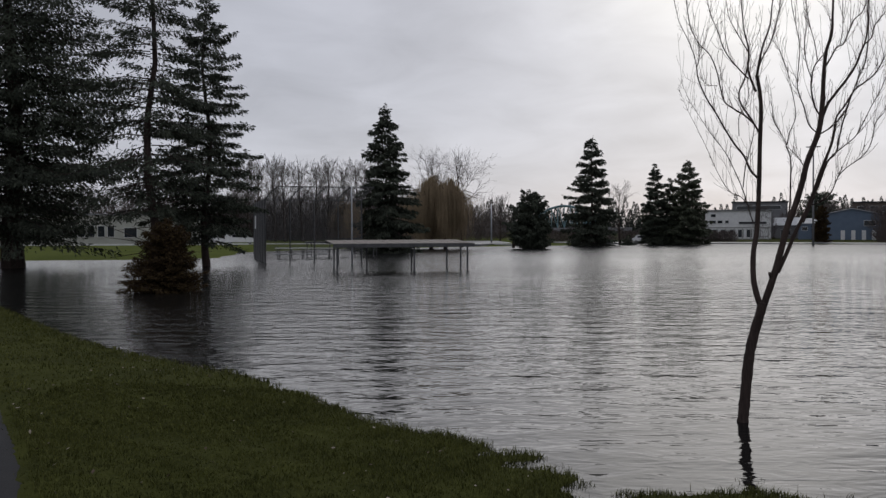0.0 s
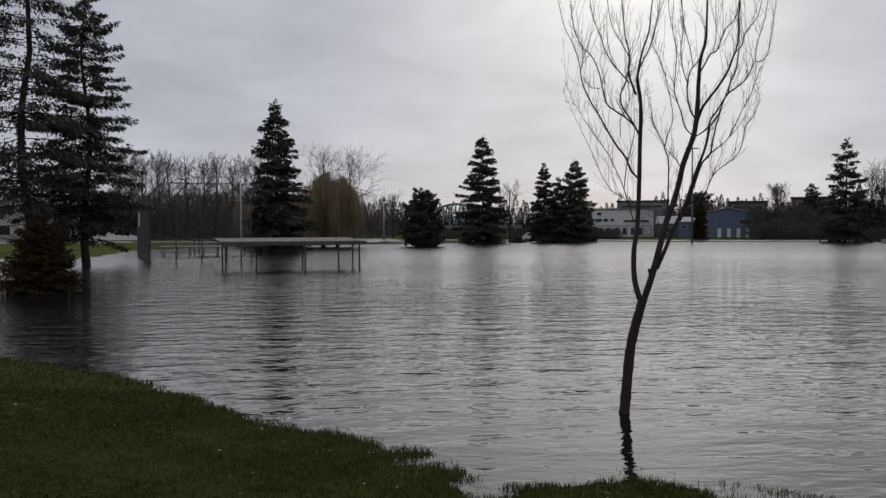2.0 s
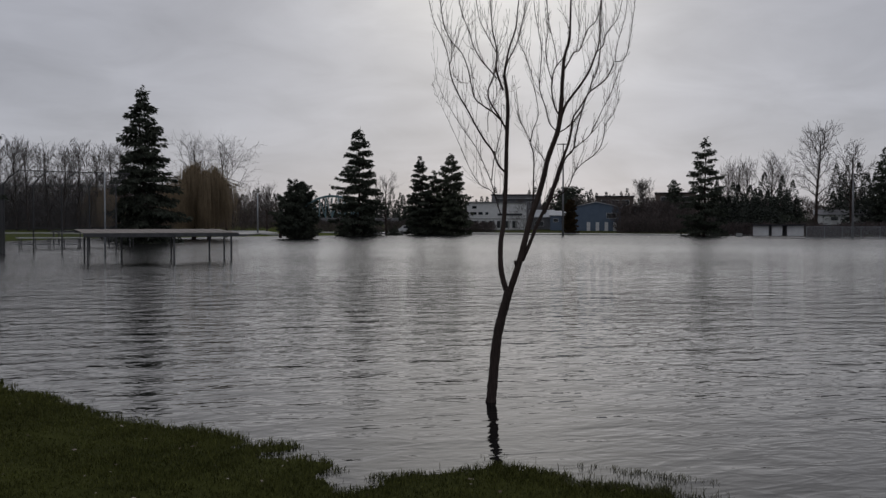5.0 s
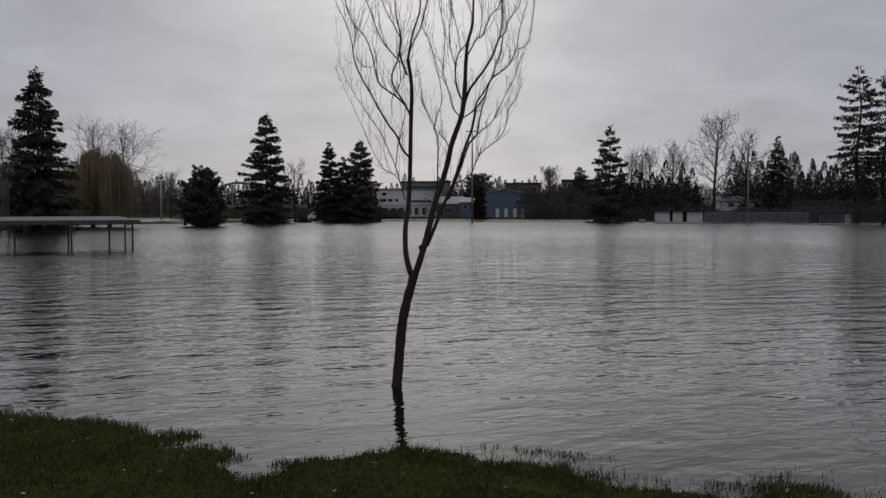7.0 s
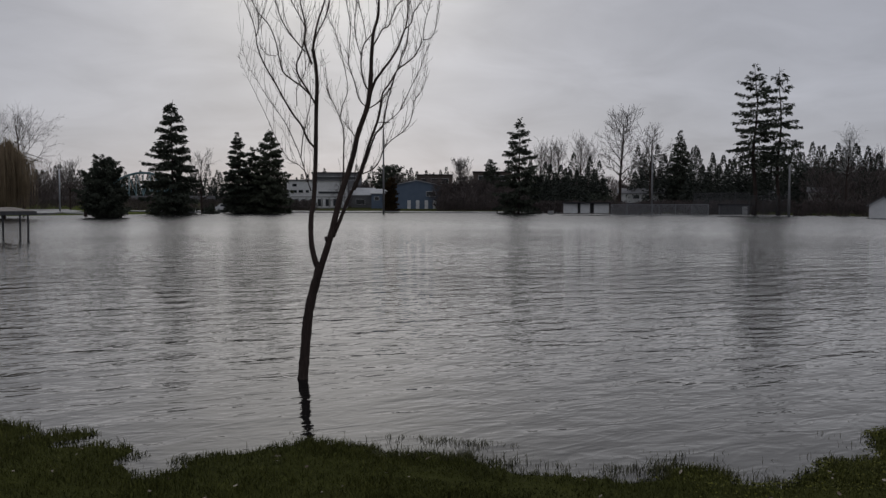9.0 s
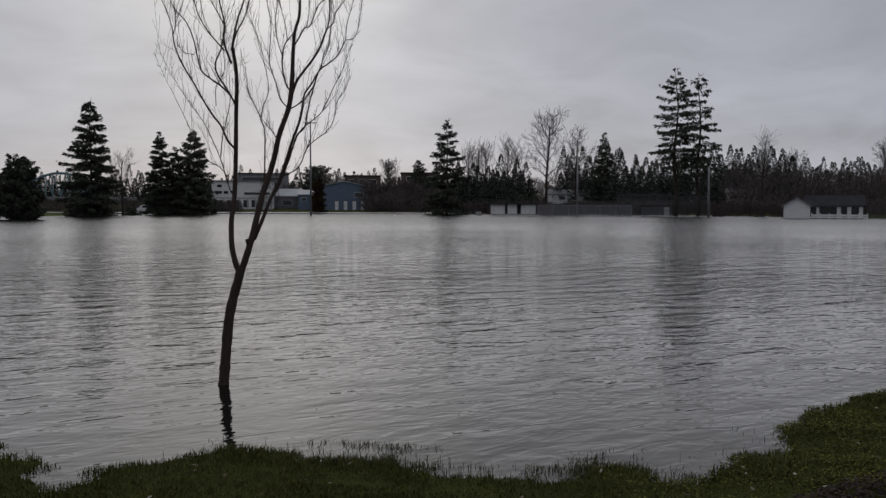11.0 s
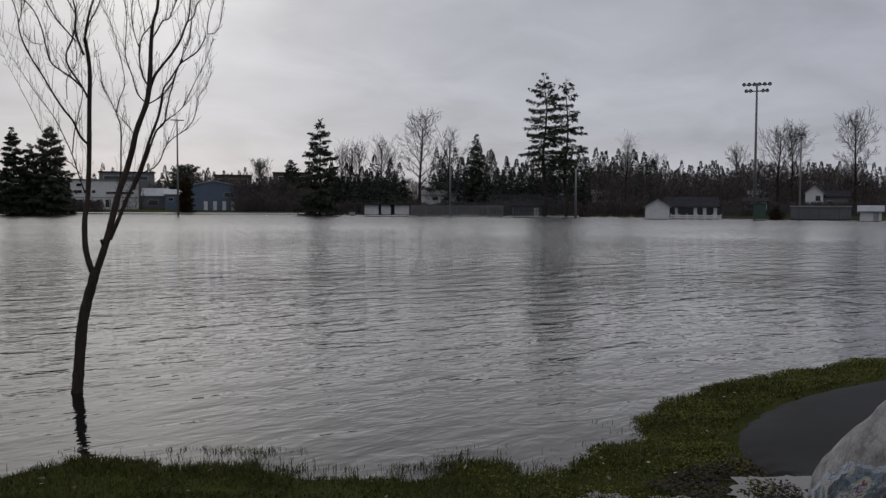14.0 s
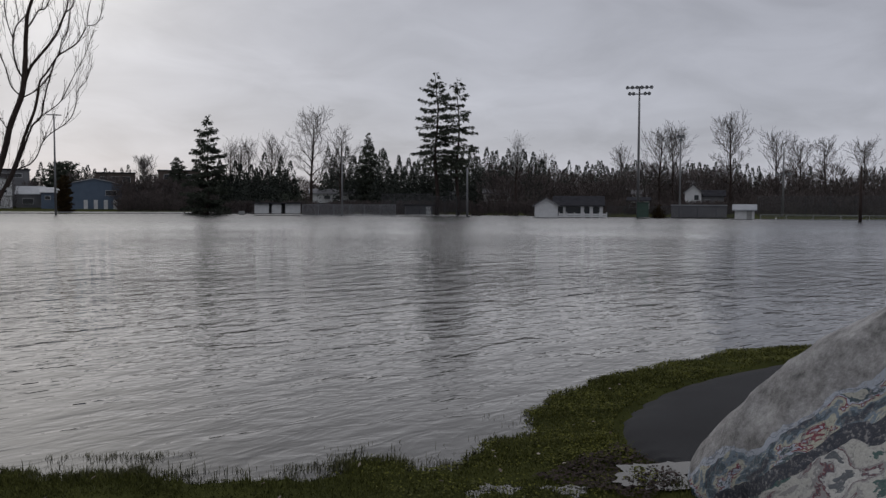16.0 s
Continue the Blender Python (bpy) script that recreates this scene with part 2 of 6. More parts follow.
# ---- mesh tools ----
class Geo:
    """A small mesh builder: boxes, tubes and polygons joined into one mesh."""

    def __init__(self):
        self.v, self.f = [], []

    def poly(self, pts):
        n = len(self.v)
        self.v += [tuple(p) for p in pts]
        self.f.append(tuple(range(n, n + len(pts))))
        return self

    def box(self, x0, y0, z0, x1, y1, z1, c=0.0):
        """A box; with c its upright and top edges are cut off by that width."""
        if c:
            ring = [(x0 + c, y0), (x1 - c, y0), (x1, y0 + c), (x1, y1 - c), (x1 - c, y1), (x0 + c, y1), (x0, y1 - c), (x0, y0 + c)]
            cx, cy = (x0 + x1) / 2, (y0 + y1) / 2
            sx, sy = 1 - 2 * c / (x1 - x0), 1 - 2 * c / (y1 - y0)
            top = [(cx + (x - cx) * sx, cy + (y - cy) * sy) for x, y in ring]
            n = len(self.v)
            self.v += [(x, y, z0) for x, y in ring] + [(x, y, z1 - c) for x, y in ring] + [(x, y, z1) for x, y in top]
            for k in (0, 8):
                for i in range(8):
                    j = (i + 1) % 8
                    self.f.append((n + k + i, n + k + j, n + k + 8 + j, n + k + 8 + i))
            self.f += [tuple(n + 16 + i for i in range(8)), tuple(n + 7 - i for i in range(8))]
            return self
        n = len(self.v)
        self.v += [(x, y, z) for z in (z0, z1) for y in (y0, y1) for x in (x0, x1)]
        self.f += [tuple(n + i for i in q) for q in ((0, 2, 3, 1), (4, 5, 7, 6), (0, 1, 5, 4), (2, 6, 7, 3), (0, 4, 6, 2), (1, 3, 7, 5))]
        return self

    def tube(self, path, radii, sides=8, cap=True):
        path = [Vector(p) for p in path]
        if isinstance(radii, (int, float)):
            radii = [radii] * len(path)
        base = len(self.v)
        u = None
        for i, (p, r) in enumerate(zip(path, radii)):
            d = (path[min(i + 1, len(path) - 1)] - path[max(i - 1, 0)]).normalized()
            if u is None:
                u = d.cross(Vector((0, 0, 1)) if abs(d.z) < 0.9 else Vector((1, 0, 0)))
            u = (u - d * u.dot(d)).normalized()
            w = d.cross(u)
            for k in range(sides):
                a = 2 * math.pi * k / sides
                self.v.append(tuple(p + (u * math.cos(a) + w * math.sin(a)) * r))
        for i in range(len(path) - 1):
            for k in range(sides):
                a, b = base + i * sides + k, base + i * sides + (k + 1) % sides
                self.f.append((a, b, b + sides, a + sides))
        if cap:
            self.f.append(tuple(base + k for k in reversed(range(sides))))
            self.f.append(tuple(base + (len(path) - 1) * sides + k for k in range(sides)))
        return self

    def mesh(self, name, smooth=False):
        me = bpy.data.meshes.new(name)
        me.from_pydata(self.v, [], self.f)
        if smooth:
            me.polygons.foreach_set("use_smooth", [True] * len(me.polygons))
        me.update()
        return me


def quads_mesh(name, q):
    """A mesh from an array of n four-cornered leaves."""
    q = np.asarray(q, dtype=np.float32)
    n = len(q)
    me = bpy.data.meshes.new(name)
    me.vertices.add(n * 4)
    me.vertices.foreach_set("co", q.reshape(-1))
    me.loops.add(n * 4)
    me.loops.foreach_set("vertex_index", np.arange(n * 4, dtype=np.int32))
    me.polygons.add(n)
    me.polygons.foreach_set("loop_start", np.arange(0, n * 4, 4, dtype=np.int32))
    me.update(calc_edges=True)
    return me


def sticks_mesh(name, segs, sides=3):
    """A mesh of tapered sticks, rows of (start, end, radius, radius)."""
    p0 = np.array([s[0] for s in segs])
    p1 = np.array([s[1] for s in segs])
    r0, r1 = np.array([s[2] for s in segs])[:, None], np.array([s[3] for s in segs])[:, None]
    d = p1 - p0
    d /= np.linalg.norm(d, axis=1)[:, None] + 1e-9
    ref = np.where(np.abs(d[:, 2:3]) < 0.9, [[0, 0, 1.0]], [[1.0, 0, 0]])
    u = np.cross(d, ref)
    u /= np.linalg.norm(u, axis=1)[:, None]
    w = np.cross(d, u)
    quads = []
    for k in range(sides):
        a, b = 2 * math.pi * k / sides, 2 * math.pi * (k + 1) / sides
        ea, eb = u * math.cos(a) + w * math.sin(a), u * math.cos(b) + w * math.sin(b)
        quads.append(np.stack([p0 + ea * r0, p0 + eb * r0, p1 + eb * r1, p1 + ea * r1], axis=1))
    return quads_mesh(name, np.concatenate(quads))


def part(name, geo, material, parent=None, label="", smooth=False):
    """Links a mesh as one object, under parent where one is given."""
    me = geo.mesh(name, smooth) if isinstance(geo, Geo) else geo
    me.materials.clear()
    me.materials.append(material)
    ob = new(name, me)
    if parent is not None:
        ob.parent = parent
    return tagged(ob, label)


def thing(name, x, y, z, turn=0.0, label="", category="", group=""):
    ob = new(name)
    ob.matrix_basis = pose(x, y, z, 0, 0, turn)
    ob.empty_display_size = 0.3
    return tagged(ob, label, category, group)


def unit(v):
    return v / (np.linalg.norm(v, axis=-1, keepdims=True) + 1e-9)


# ---- ground: one sheet with the flooded hollow in it ----
SHORE = [(-34, 34), (-20, 27.5), (-11.86, 23.36), (-6.89, 16.24), (-4.82, 13.91), (-2.82, 11.91), (-1.3, 9.75), (-0.83, 9.0), (-0.33, 8.45), (-0.06, 8.4),
         (0.12, 7.98), (0.36, 7.9), (0.26, 7.6), (0.72, 7.48), (0.32, 7.1), (0.79, 7.08), (1.0, 6.85), (0.93, 6.27), (0.87, 6.05), (1.08, 6.0), (1.32, 6.26), (1.8, 6.4),
         (2.2, 6.36), (2.6, 6.16), (2.72, 5.78), (3.25, 5.4), (3.42, 4.95), (3.7, 4.68), (4.02, 4.36), (4.38, 4.6), (4.6, 4.42), (4.64, 4.02), (5.0, 4.0), (5.4, 4.12),
         (5.85, 4.12), (6.38, 4.5), (6.8, 4.64), (7.3, 4.78), (8.0, 4.92), (9.1, 4.92), (10.9, 4.70), (12.2, 4.1)]
SHORE += [(14.5, 2.6), (18, -1), (26, -8), (50, -20), (96, -20), (112, 10), (111, 34), (106, 48), (103, 62), (104, 84), (101, 104), (88, 124),
          (66, 137), (46, 150), (28, 156), (19, 136), (12, 128), (-2, 124), (-14, 116), (-22, 100), (-18.5, 74), (-19, 67), (-33, 66), (-60, 62)]
SHORE = np.array(SHORE, dtype=float)


def shore_distance(x, y):
    """Metres from the water's edge, above zero on land."""
    x, y = np.asarray(x, float), np.asarray(y, float)
    best = np.full(x.shape, 1e9)
    inside = np.zeros(x.shape, bool)
    for (ax, ay), (bx, by) in zip(SHORE, np.roll(SHORE, -1, axis=0)):
        dx, dy = bx - ax, by - ay
        t = np.clip(((x - ax) * dx + (y - ay) * dy) / (dx * dx + dy * dy), 0, 1)
        best = np.minimum(best, np.hypot(x - ax - t * dx, y - ay - t * dy))
        if ay != by:
            inside ^= ((ay > y) != (by > y)) & (x < (bx - ax) * (y - ay) / (by - ay) + ax)
    return np.where(inside, -best, best)


def wobble(x, y, s, seed=0.0):
    return (np.sin(x * s * 1.7 + seed) * np.cos(y * s * 1.3 - seed * 2) + 0.6 * np.sin((x + 1.3 * y) * s * 2.9 + seed * 3)
            + 0.4 * np.cos((1.1 * x - y) * s * 5.3 + seed))


# the asphalt path: its edge toward the water and the one away from it
EDGE = [(-9.0, 16.5), (-6.6, 12.4), (-4.97, 9.76), (-3.42, 7.12), (-2.65, 5.7), (-1.2, 3.9), (1.0, 2.7), (3.4, 2.0), (5.0, 2.25), (5.62, 2.75), (5.80, 3.12), (6.34, 3.63),
        (7.12, 3.98), (8.2, 4.15), (9.4, 4.06), (10.7, 3.68), (12.6, 2.4), (15, 0.2), (19, -4)]
INNER = [(-11.4, 15.2), (-8.9, 11.2), (-7.2, 8.6), (-5.6, 6.0), (-4.6, 4.0), (-2.4, 1.6), (0.6, 0.4), (3.6, -0.3), (5.4, 0.0), (6.4, 0.6), (6.9, 1.0), (7.4, 1.3),
         (8.0, 1.5), (8.8, 1.6), (9.6, 1.5), (10.4, 1.1), (11.6, 0.0), (13.6, -2.0), (17, -6)]


def fair_line(pts, n=8):
    pts = [Vector((x, y)) for x, y in pts]
    out = []
    for i in range(len(pts) - 1):
        a, b, c, d = pts[max(i - 1, 0)], pts[i], pts[i + 1], pts[min(i + 2, len(pts) - 1)]
        for k in range(n):
            s = k / n
            out.append(0.5 * (2 * b + (c - a) * s + (2 * a - 5 * b + 4 * c - d) * s * s + (3 * b - a - 3 * c + d) * s ** 3))
    return out + [pts[-1]]


edge, inner = fair_line(EDGE), fair_line(INNER)
RIBBON = np.array([(p.x, p.y) for p in edge] + [(p.x, p.y) for p in reversed(inner)])


def on_path(x, y):
    inside = np.zeros(x.shape, bool)
    for (ax, ay), (bx, by) in zip(RIBBON, np.roll(RIBBON, -1, axis=0)):
        if ay != by:
            inside ^= ((ay > y) != (by > y)) & (x < (bx - ax) * (y - ay) / (by - ay) + ax)
    return inside


def land_z(x, y):
    """The smooth bank, without its bumps."""
    x, y = np.asarray(x, float), np.asarray(y, float)
    d = shore_distance(x, y)
    close = np.hypot(x - 2, y - 5) < 45
    rise = np.where(x > 20, np.clip(d - 30, 0, 160) * 0.02, np.where(y > 50, np.clip(d, 0, 70) * 0.0075, 0) + np.clip(d - 90, 0, 100) * 0.01)
    return 0.012 + np.minimum(d, 6) * np.where(close, 0.052, 0.035) + rise


def ground_z(x, y):
    x, y = np.asarray(x, float), np.asarray(y, float)
    nearby = np.clip(1 - np.hypot(x - 2, y - 5) / 40, 0, 1)
    ragged = nearby * 0.06 * wobble(x, y, 3.1, 0.7)
    d = shore_distance(x, y) + ragged
    land = land_z(x, y) + 0.05 * ragged
    bed = np.maximum(d * 0.12, -0.7)
    z = np.where(d > 0, land, bed)
    soft = np.clip(np.abs(d) / 1.2, 0.25, 1)
    paved = on_path(x, y)
    nearby = np.where(paved, 0.0, nearby)
    z = np.where(paved, z - 0.03, z)
    return z + nearby * soft * (0.018 * wobble(x, y, 2.3) + 0.010 * wobble(x, y, 6.1, 1.0))


def steps(lo, hi, step, far):
    inner = list(np.arange(lo, hi, step))
    out, s = [], step
    while (out[-1] if out else 0) < far:
        s *= 1.16
        out.append((out[-1] if out else 0) + s)
    return np.array([lo - o for o in reversed(out)] + inner + [hi + o for o in out])


gx, gy = steps(-7, 13, 0.1, 2400), steps(1.5, 12, 0.1, 2400)
XX, YY = np.meshgrid(gx, gy)
ZZ = ground_z(XX, YY)
nx, ny = len(gx), len(gy)
gme = bpy.data.meshes.new("ground")
gme.vertices.add(nx * ny)
gme.vertices.foreach_set("co", np.stack([XX, YY, ZZ], -1).astype(np.float32).reshape(-1))
idx = np.arange(nx * ny).reshape(ny, nx)
gq = np.stack([idx[:-1, :-1], idx[:-1, 1:], idx[1:, 1:], idx[1:, :-1]], -1).reshape(-1, 4)
gme.loops.add(len(gq) * 4)
gme.loops.foreach_set("vertex_index", gq.reshape(-1).astype(np.int32))
gme.polygons.add(len(gq))
gme.polygons.foreach_set("loop_start", np.arange(0, len(gq) * 4, 4, dtype=np.int32))
gme.polygons.foreach_set("use_smooth", np.ones(len(gq), bool))
gme.update(calc_edges=True)
ground = part("ground", gme, M_GROUND)
gme.materials.append(M_LAWN)
cx, cy = XX[:-1, :-1].reshape(-1), YY[:-1, :-1].reshape(-1)
gme.polygons.foreach_set("material_index", ((cy > 50) & (cx < 22) | (cx < -30)).astype(np.int32))
tagged(ground, "wet grassy park ground sloping into flood water", "ground", kind="structure")

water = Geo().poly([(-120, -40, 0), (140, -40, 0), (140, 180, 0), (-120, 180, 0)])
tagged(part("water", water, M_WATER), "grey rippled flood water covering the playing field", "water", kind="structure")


def gz(x, y):
    return float(ground_z(np.array([x]), np.array([y]))[0])


# ---- trees ----
def conifer_leaves(rng, h, r, c0, whorls, per, sprays, size, droop, taper=1.0, thin=0.0):
    """Needle sprays on tiers of drooping branches with hanging side twigs; returns leaves and branch sticks."""
    leaves, sticks = [], []
    lean = rng.random() * 2 * math.pi
    for i in range(whorls):
        level = (i + 0.5 * rng.random()) / whorls
        tier = rng.uniform(0.82, 1.1)
        f = level
        reach = tier * r * ((1 - f) ** taper) * (0.6 + 0.4 * min(1, f * 5 + 0.3)) + 0.035 * r
        reach *= min(1.0, 0.22 + (1 - f) * 5)
        spin = rng.random() * 6.28
        count = max(3, int(per * (0.55 + 0.55 * (1 - f))))
        for k in range(count):
            if rng.random() < thin:
                continue
            f = min(0.995, max(0.0, level + rng.normal(0, 0.55) / whorls))
            z = h * (c0 + (1 - c0) * f)
            a = spin + 2 * math.pi * (k + rng.uniform(-0.35, 0.35)) / count
            L = reach * rng.uniform(0.62, 1.15) * (1 + 0.14 * math.cos(a - lean))
            out = np.array([math.cos(a), math.sin(a), 0.0])
            side = np.array([-math.sin(a), math.cos(a), 0.0])
            rise = rng.uniform(-0.08, 0.2) + 0.45 * f
            n = max(7, int(2.3 * sprays * L / r))
            s = rng.uniform(0.06, 1.0, n) ** 0.75
            # the bough sags and turns up again at its tip
            sag = z + L * (rise * s - droop * (s * s - 0.45 * s ** 4))
            off = rng.normal(0, 0.17, n) * L * (1.08 - s)
            p = out * (L * s)[:, None] + side * off[:, None] + np.array([0, 0, 1.0]) * (sag - 0.25 * np.abs(off))[:, None] + rng.normal(0, 0.02 * r, (n, 3))
            d = out * rng.uniform(0.1, 0.9, n)[:, None] + side * (np.sign(off) * rng.uniform(0.0, 0.8, n))[:, None] + np.array([0, 0, 1]) * rng.uniform(-1.0, 0.05, n)[:, None]
            d = unit(d)
            w = unit(np.cross(d, rng.normal(0, 1, (n, 3))))
            ln = 0.85 * size * rng.uniform(0.45, 1.25, n)[:, None]
            wd = ln * rng.uniform(0.10, 0.22, n)[:, None]
            leaves.append(np.stack([p, p + d * ln * 0.45 + w * wd, p + d * ln, p + d * ln * 0.5 - w * wd], axis=1))
            prev = np.array([0, 0, z])
            for q in (0.35, 0.7, 1.0):
                nxt = out * L * q + np.array([0, 0, z + L * (rise * q - droop * (q * q - 0.45 * q ** 4))])
                sticks.append((prev, nxt, 0.012 * L * (1.1 - q) + 0.012, 0.006 * L * (1.05 - q) + 0.006))
                prev = nxt
    return np.concatenate(leaves), sticks


def conifer(x, y, h, r, seed, label, c0=0.12, whorls=34, per=7, sprays=26, size=0.5, droop=0.45, taper=1.0, thin=0.0, material=None, trunk=None,
            category="conifer tree", group="", bare_stub=0.0):
    rng = np.random.default_rng(seed)
    t = thing("conifer_tree", x, y, gz(x, y) - 0.15, rng.uniform(0, 360), label, category, group)
    tr = trunk or h * 0.014
    n = 9
    path = [(0.012 * h * math.sin(i * 1.3 + seed), 0.01 * h * math.cos(i * 1.7 + seed), h * i / (n - 1)) for i in range(n)]
    path[0] = (0, 0, 0)
    part("trunk", Geo().tube(path, [tr * (1.25 if i == 0 else 1) * (1 - 0.93 * i / (n - 1)) for i in range(n)], 9), M_BARK, t, smooth=True)
    q, sticks = conifer_leaves(rng, h, r, c0, whorls, per, sprays, size, droop, taper, thin)
    for k in range(int(bare_stub)):
        a, z = rng.random() * 6.28, h * rng.uniform(c0 * 0.4, c0 * 1.6)
        L = r * rng.uniform(0.3, 0.8)
        sticks.append((np.array([0, 0, z]), np.array([math.cos(a) * L, math.sin(a) * L, z + rng.uniform(-0.3, 0.5) * L]), 0.03, 0.01))
    tagged(part("branchwork", sticks_mesh("branchwork", sticks), M_BARK, t), kind="stuff")
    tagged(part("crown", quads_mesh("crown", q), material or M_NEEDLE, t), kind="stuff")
    return t


def limb_segs(segs, rng, p, d, L, r, n, up, bend):
    """A curved, tapering limb; returns its nodes as (point, direction, radius)."""
    nodes = []
    for i in range(n):
        d = unit(d + rng.normal(0, bend, 3) + np.array([0, 0, up]))
        q = p + d * (L / n)
        ra, rb = r * (1 - 0.8 * i / n), r * (1 - 0.8 * (i + 1) / n)
        segs.append((p, q, ra, rb))
        p = q
        nodes.append((p, d, rb))
    return nodes


def fork(rng, d, angle):
    s = unit(np.cross(d, rng.normal(0, 1, 3)))
    a = radians(angle) * rng.uniform(0.65, 1.25)
    return unit(d * math.cos(a) + s * math.sin(a))


def bare_tree(x, y, h, seed, label, top=4, ang=38, up=0.10, kids=(1, 2), r=None, material=None, category="bare tree", group="", thin=0.016, spread=0.32, clear=0.26, limbs=17):
    """A leafless tree: a trunk with rising limbs that fork into an oval crown of fine twigs."""
    rng = np.random.default_rng(seed)
    segs = []
    rad = r or h * 0.016
    trunk = limb_segs(segs, rng, np.zeros(3), np.array([0, 0, 1.0]), h * 0.94, rad, 12, 0.25, 0.05)
    spin = rng.random() * 6.28
    for i in range(limbs):
        f = clear + (0.93 - clear) * (i + 0.5 * rng.random()) / limbs
        node = trunk[min(11, int(f * 12))]
        p = node[0]
        u = (f - clear) / (1 - clear)
        a = spin + i * 2.4 + rng.uniform(-0.4, 0.4)
        out = spread * h * (0.5 + 1.25 * u - 1.45 * u * u) * rng.uniform(0.8, 1.15)
        tilt = radians(ang * (1.5 - 0.95 * u)) * rng.uniform(0.85, 1.15)
        d = np.array([math.cos(a) * math.sin(tilt), math.sin(a) * math.sin(tilt), math.cos(tilt)])
        L = min(out / max(math.sin(tilt), 0.3), (h - p[2]) * 1.15)
        for q, qd, qr in limb_segs(segs, rng, p, d, L, max(node[2] * 0.55, rad * 0.16), 5, up, 0.09)[0 if u > 0.4 else 1:]:
            for k in range(rng.integers(kids[0], kids[1] + 1) + (1 if top > 4 else 0)):
                for e, ed, er in limb_segs(segs, rng, q, fork(rng, qd, 42), L * rng.uniform(0.25, 0.45), qr * 0.6, 3, up, 0.12):
                    for m in range(2 if top > 3 else 1):
                        limb_segs(segs, rng, e, fork(rng, ed, 36), L * rng.uniform(0.10, 0.24), er * 0.6, 2, up, 0.12)
    k = h / max(s[1][2] for s in segs)
    segs = [(a * k, b * k, max(ra, thin), max(rb, thin)) for a, b, ra, rb in segs]
    t = thing("bare_tree", x, y, gz(x, y) - 0.1, rng.uniform(0, 360), label, category, group)
    part("trunk", sticks_mesh("trunk", [s for s in segs if s[2] > rad * 0.26], 6), M_BARK, t)
    tagged(part("twig_spray", sticks_mesh("twig_spray", [s for s in segs if s[2] <= rad * 0.26], 3), material or M_GREYTWIG, t), kind="stuff")
    return t


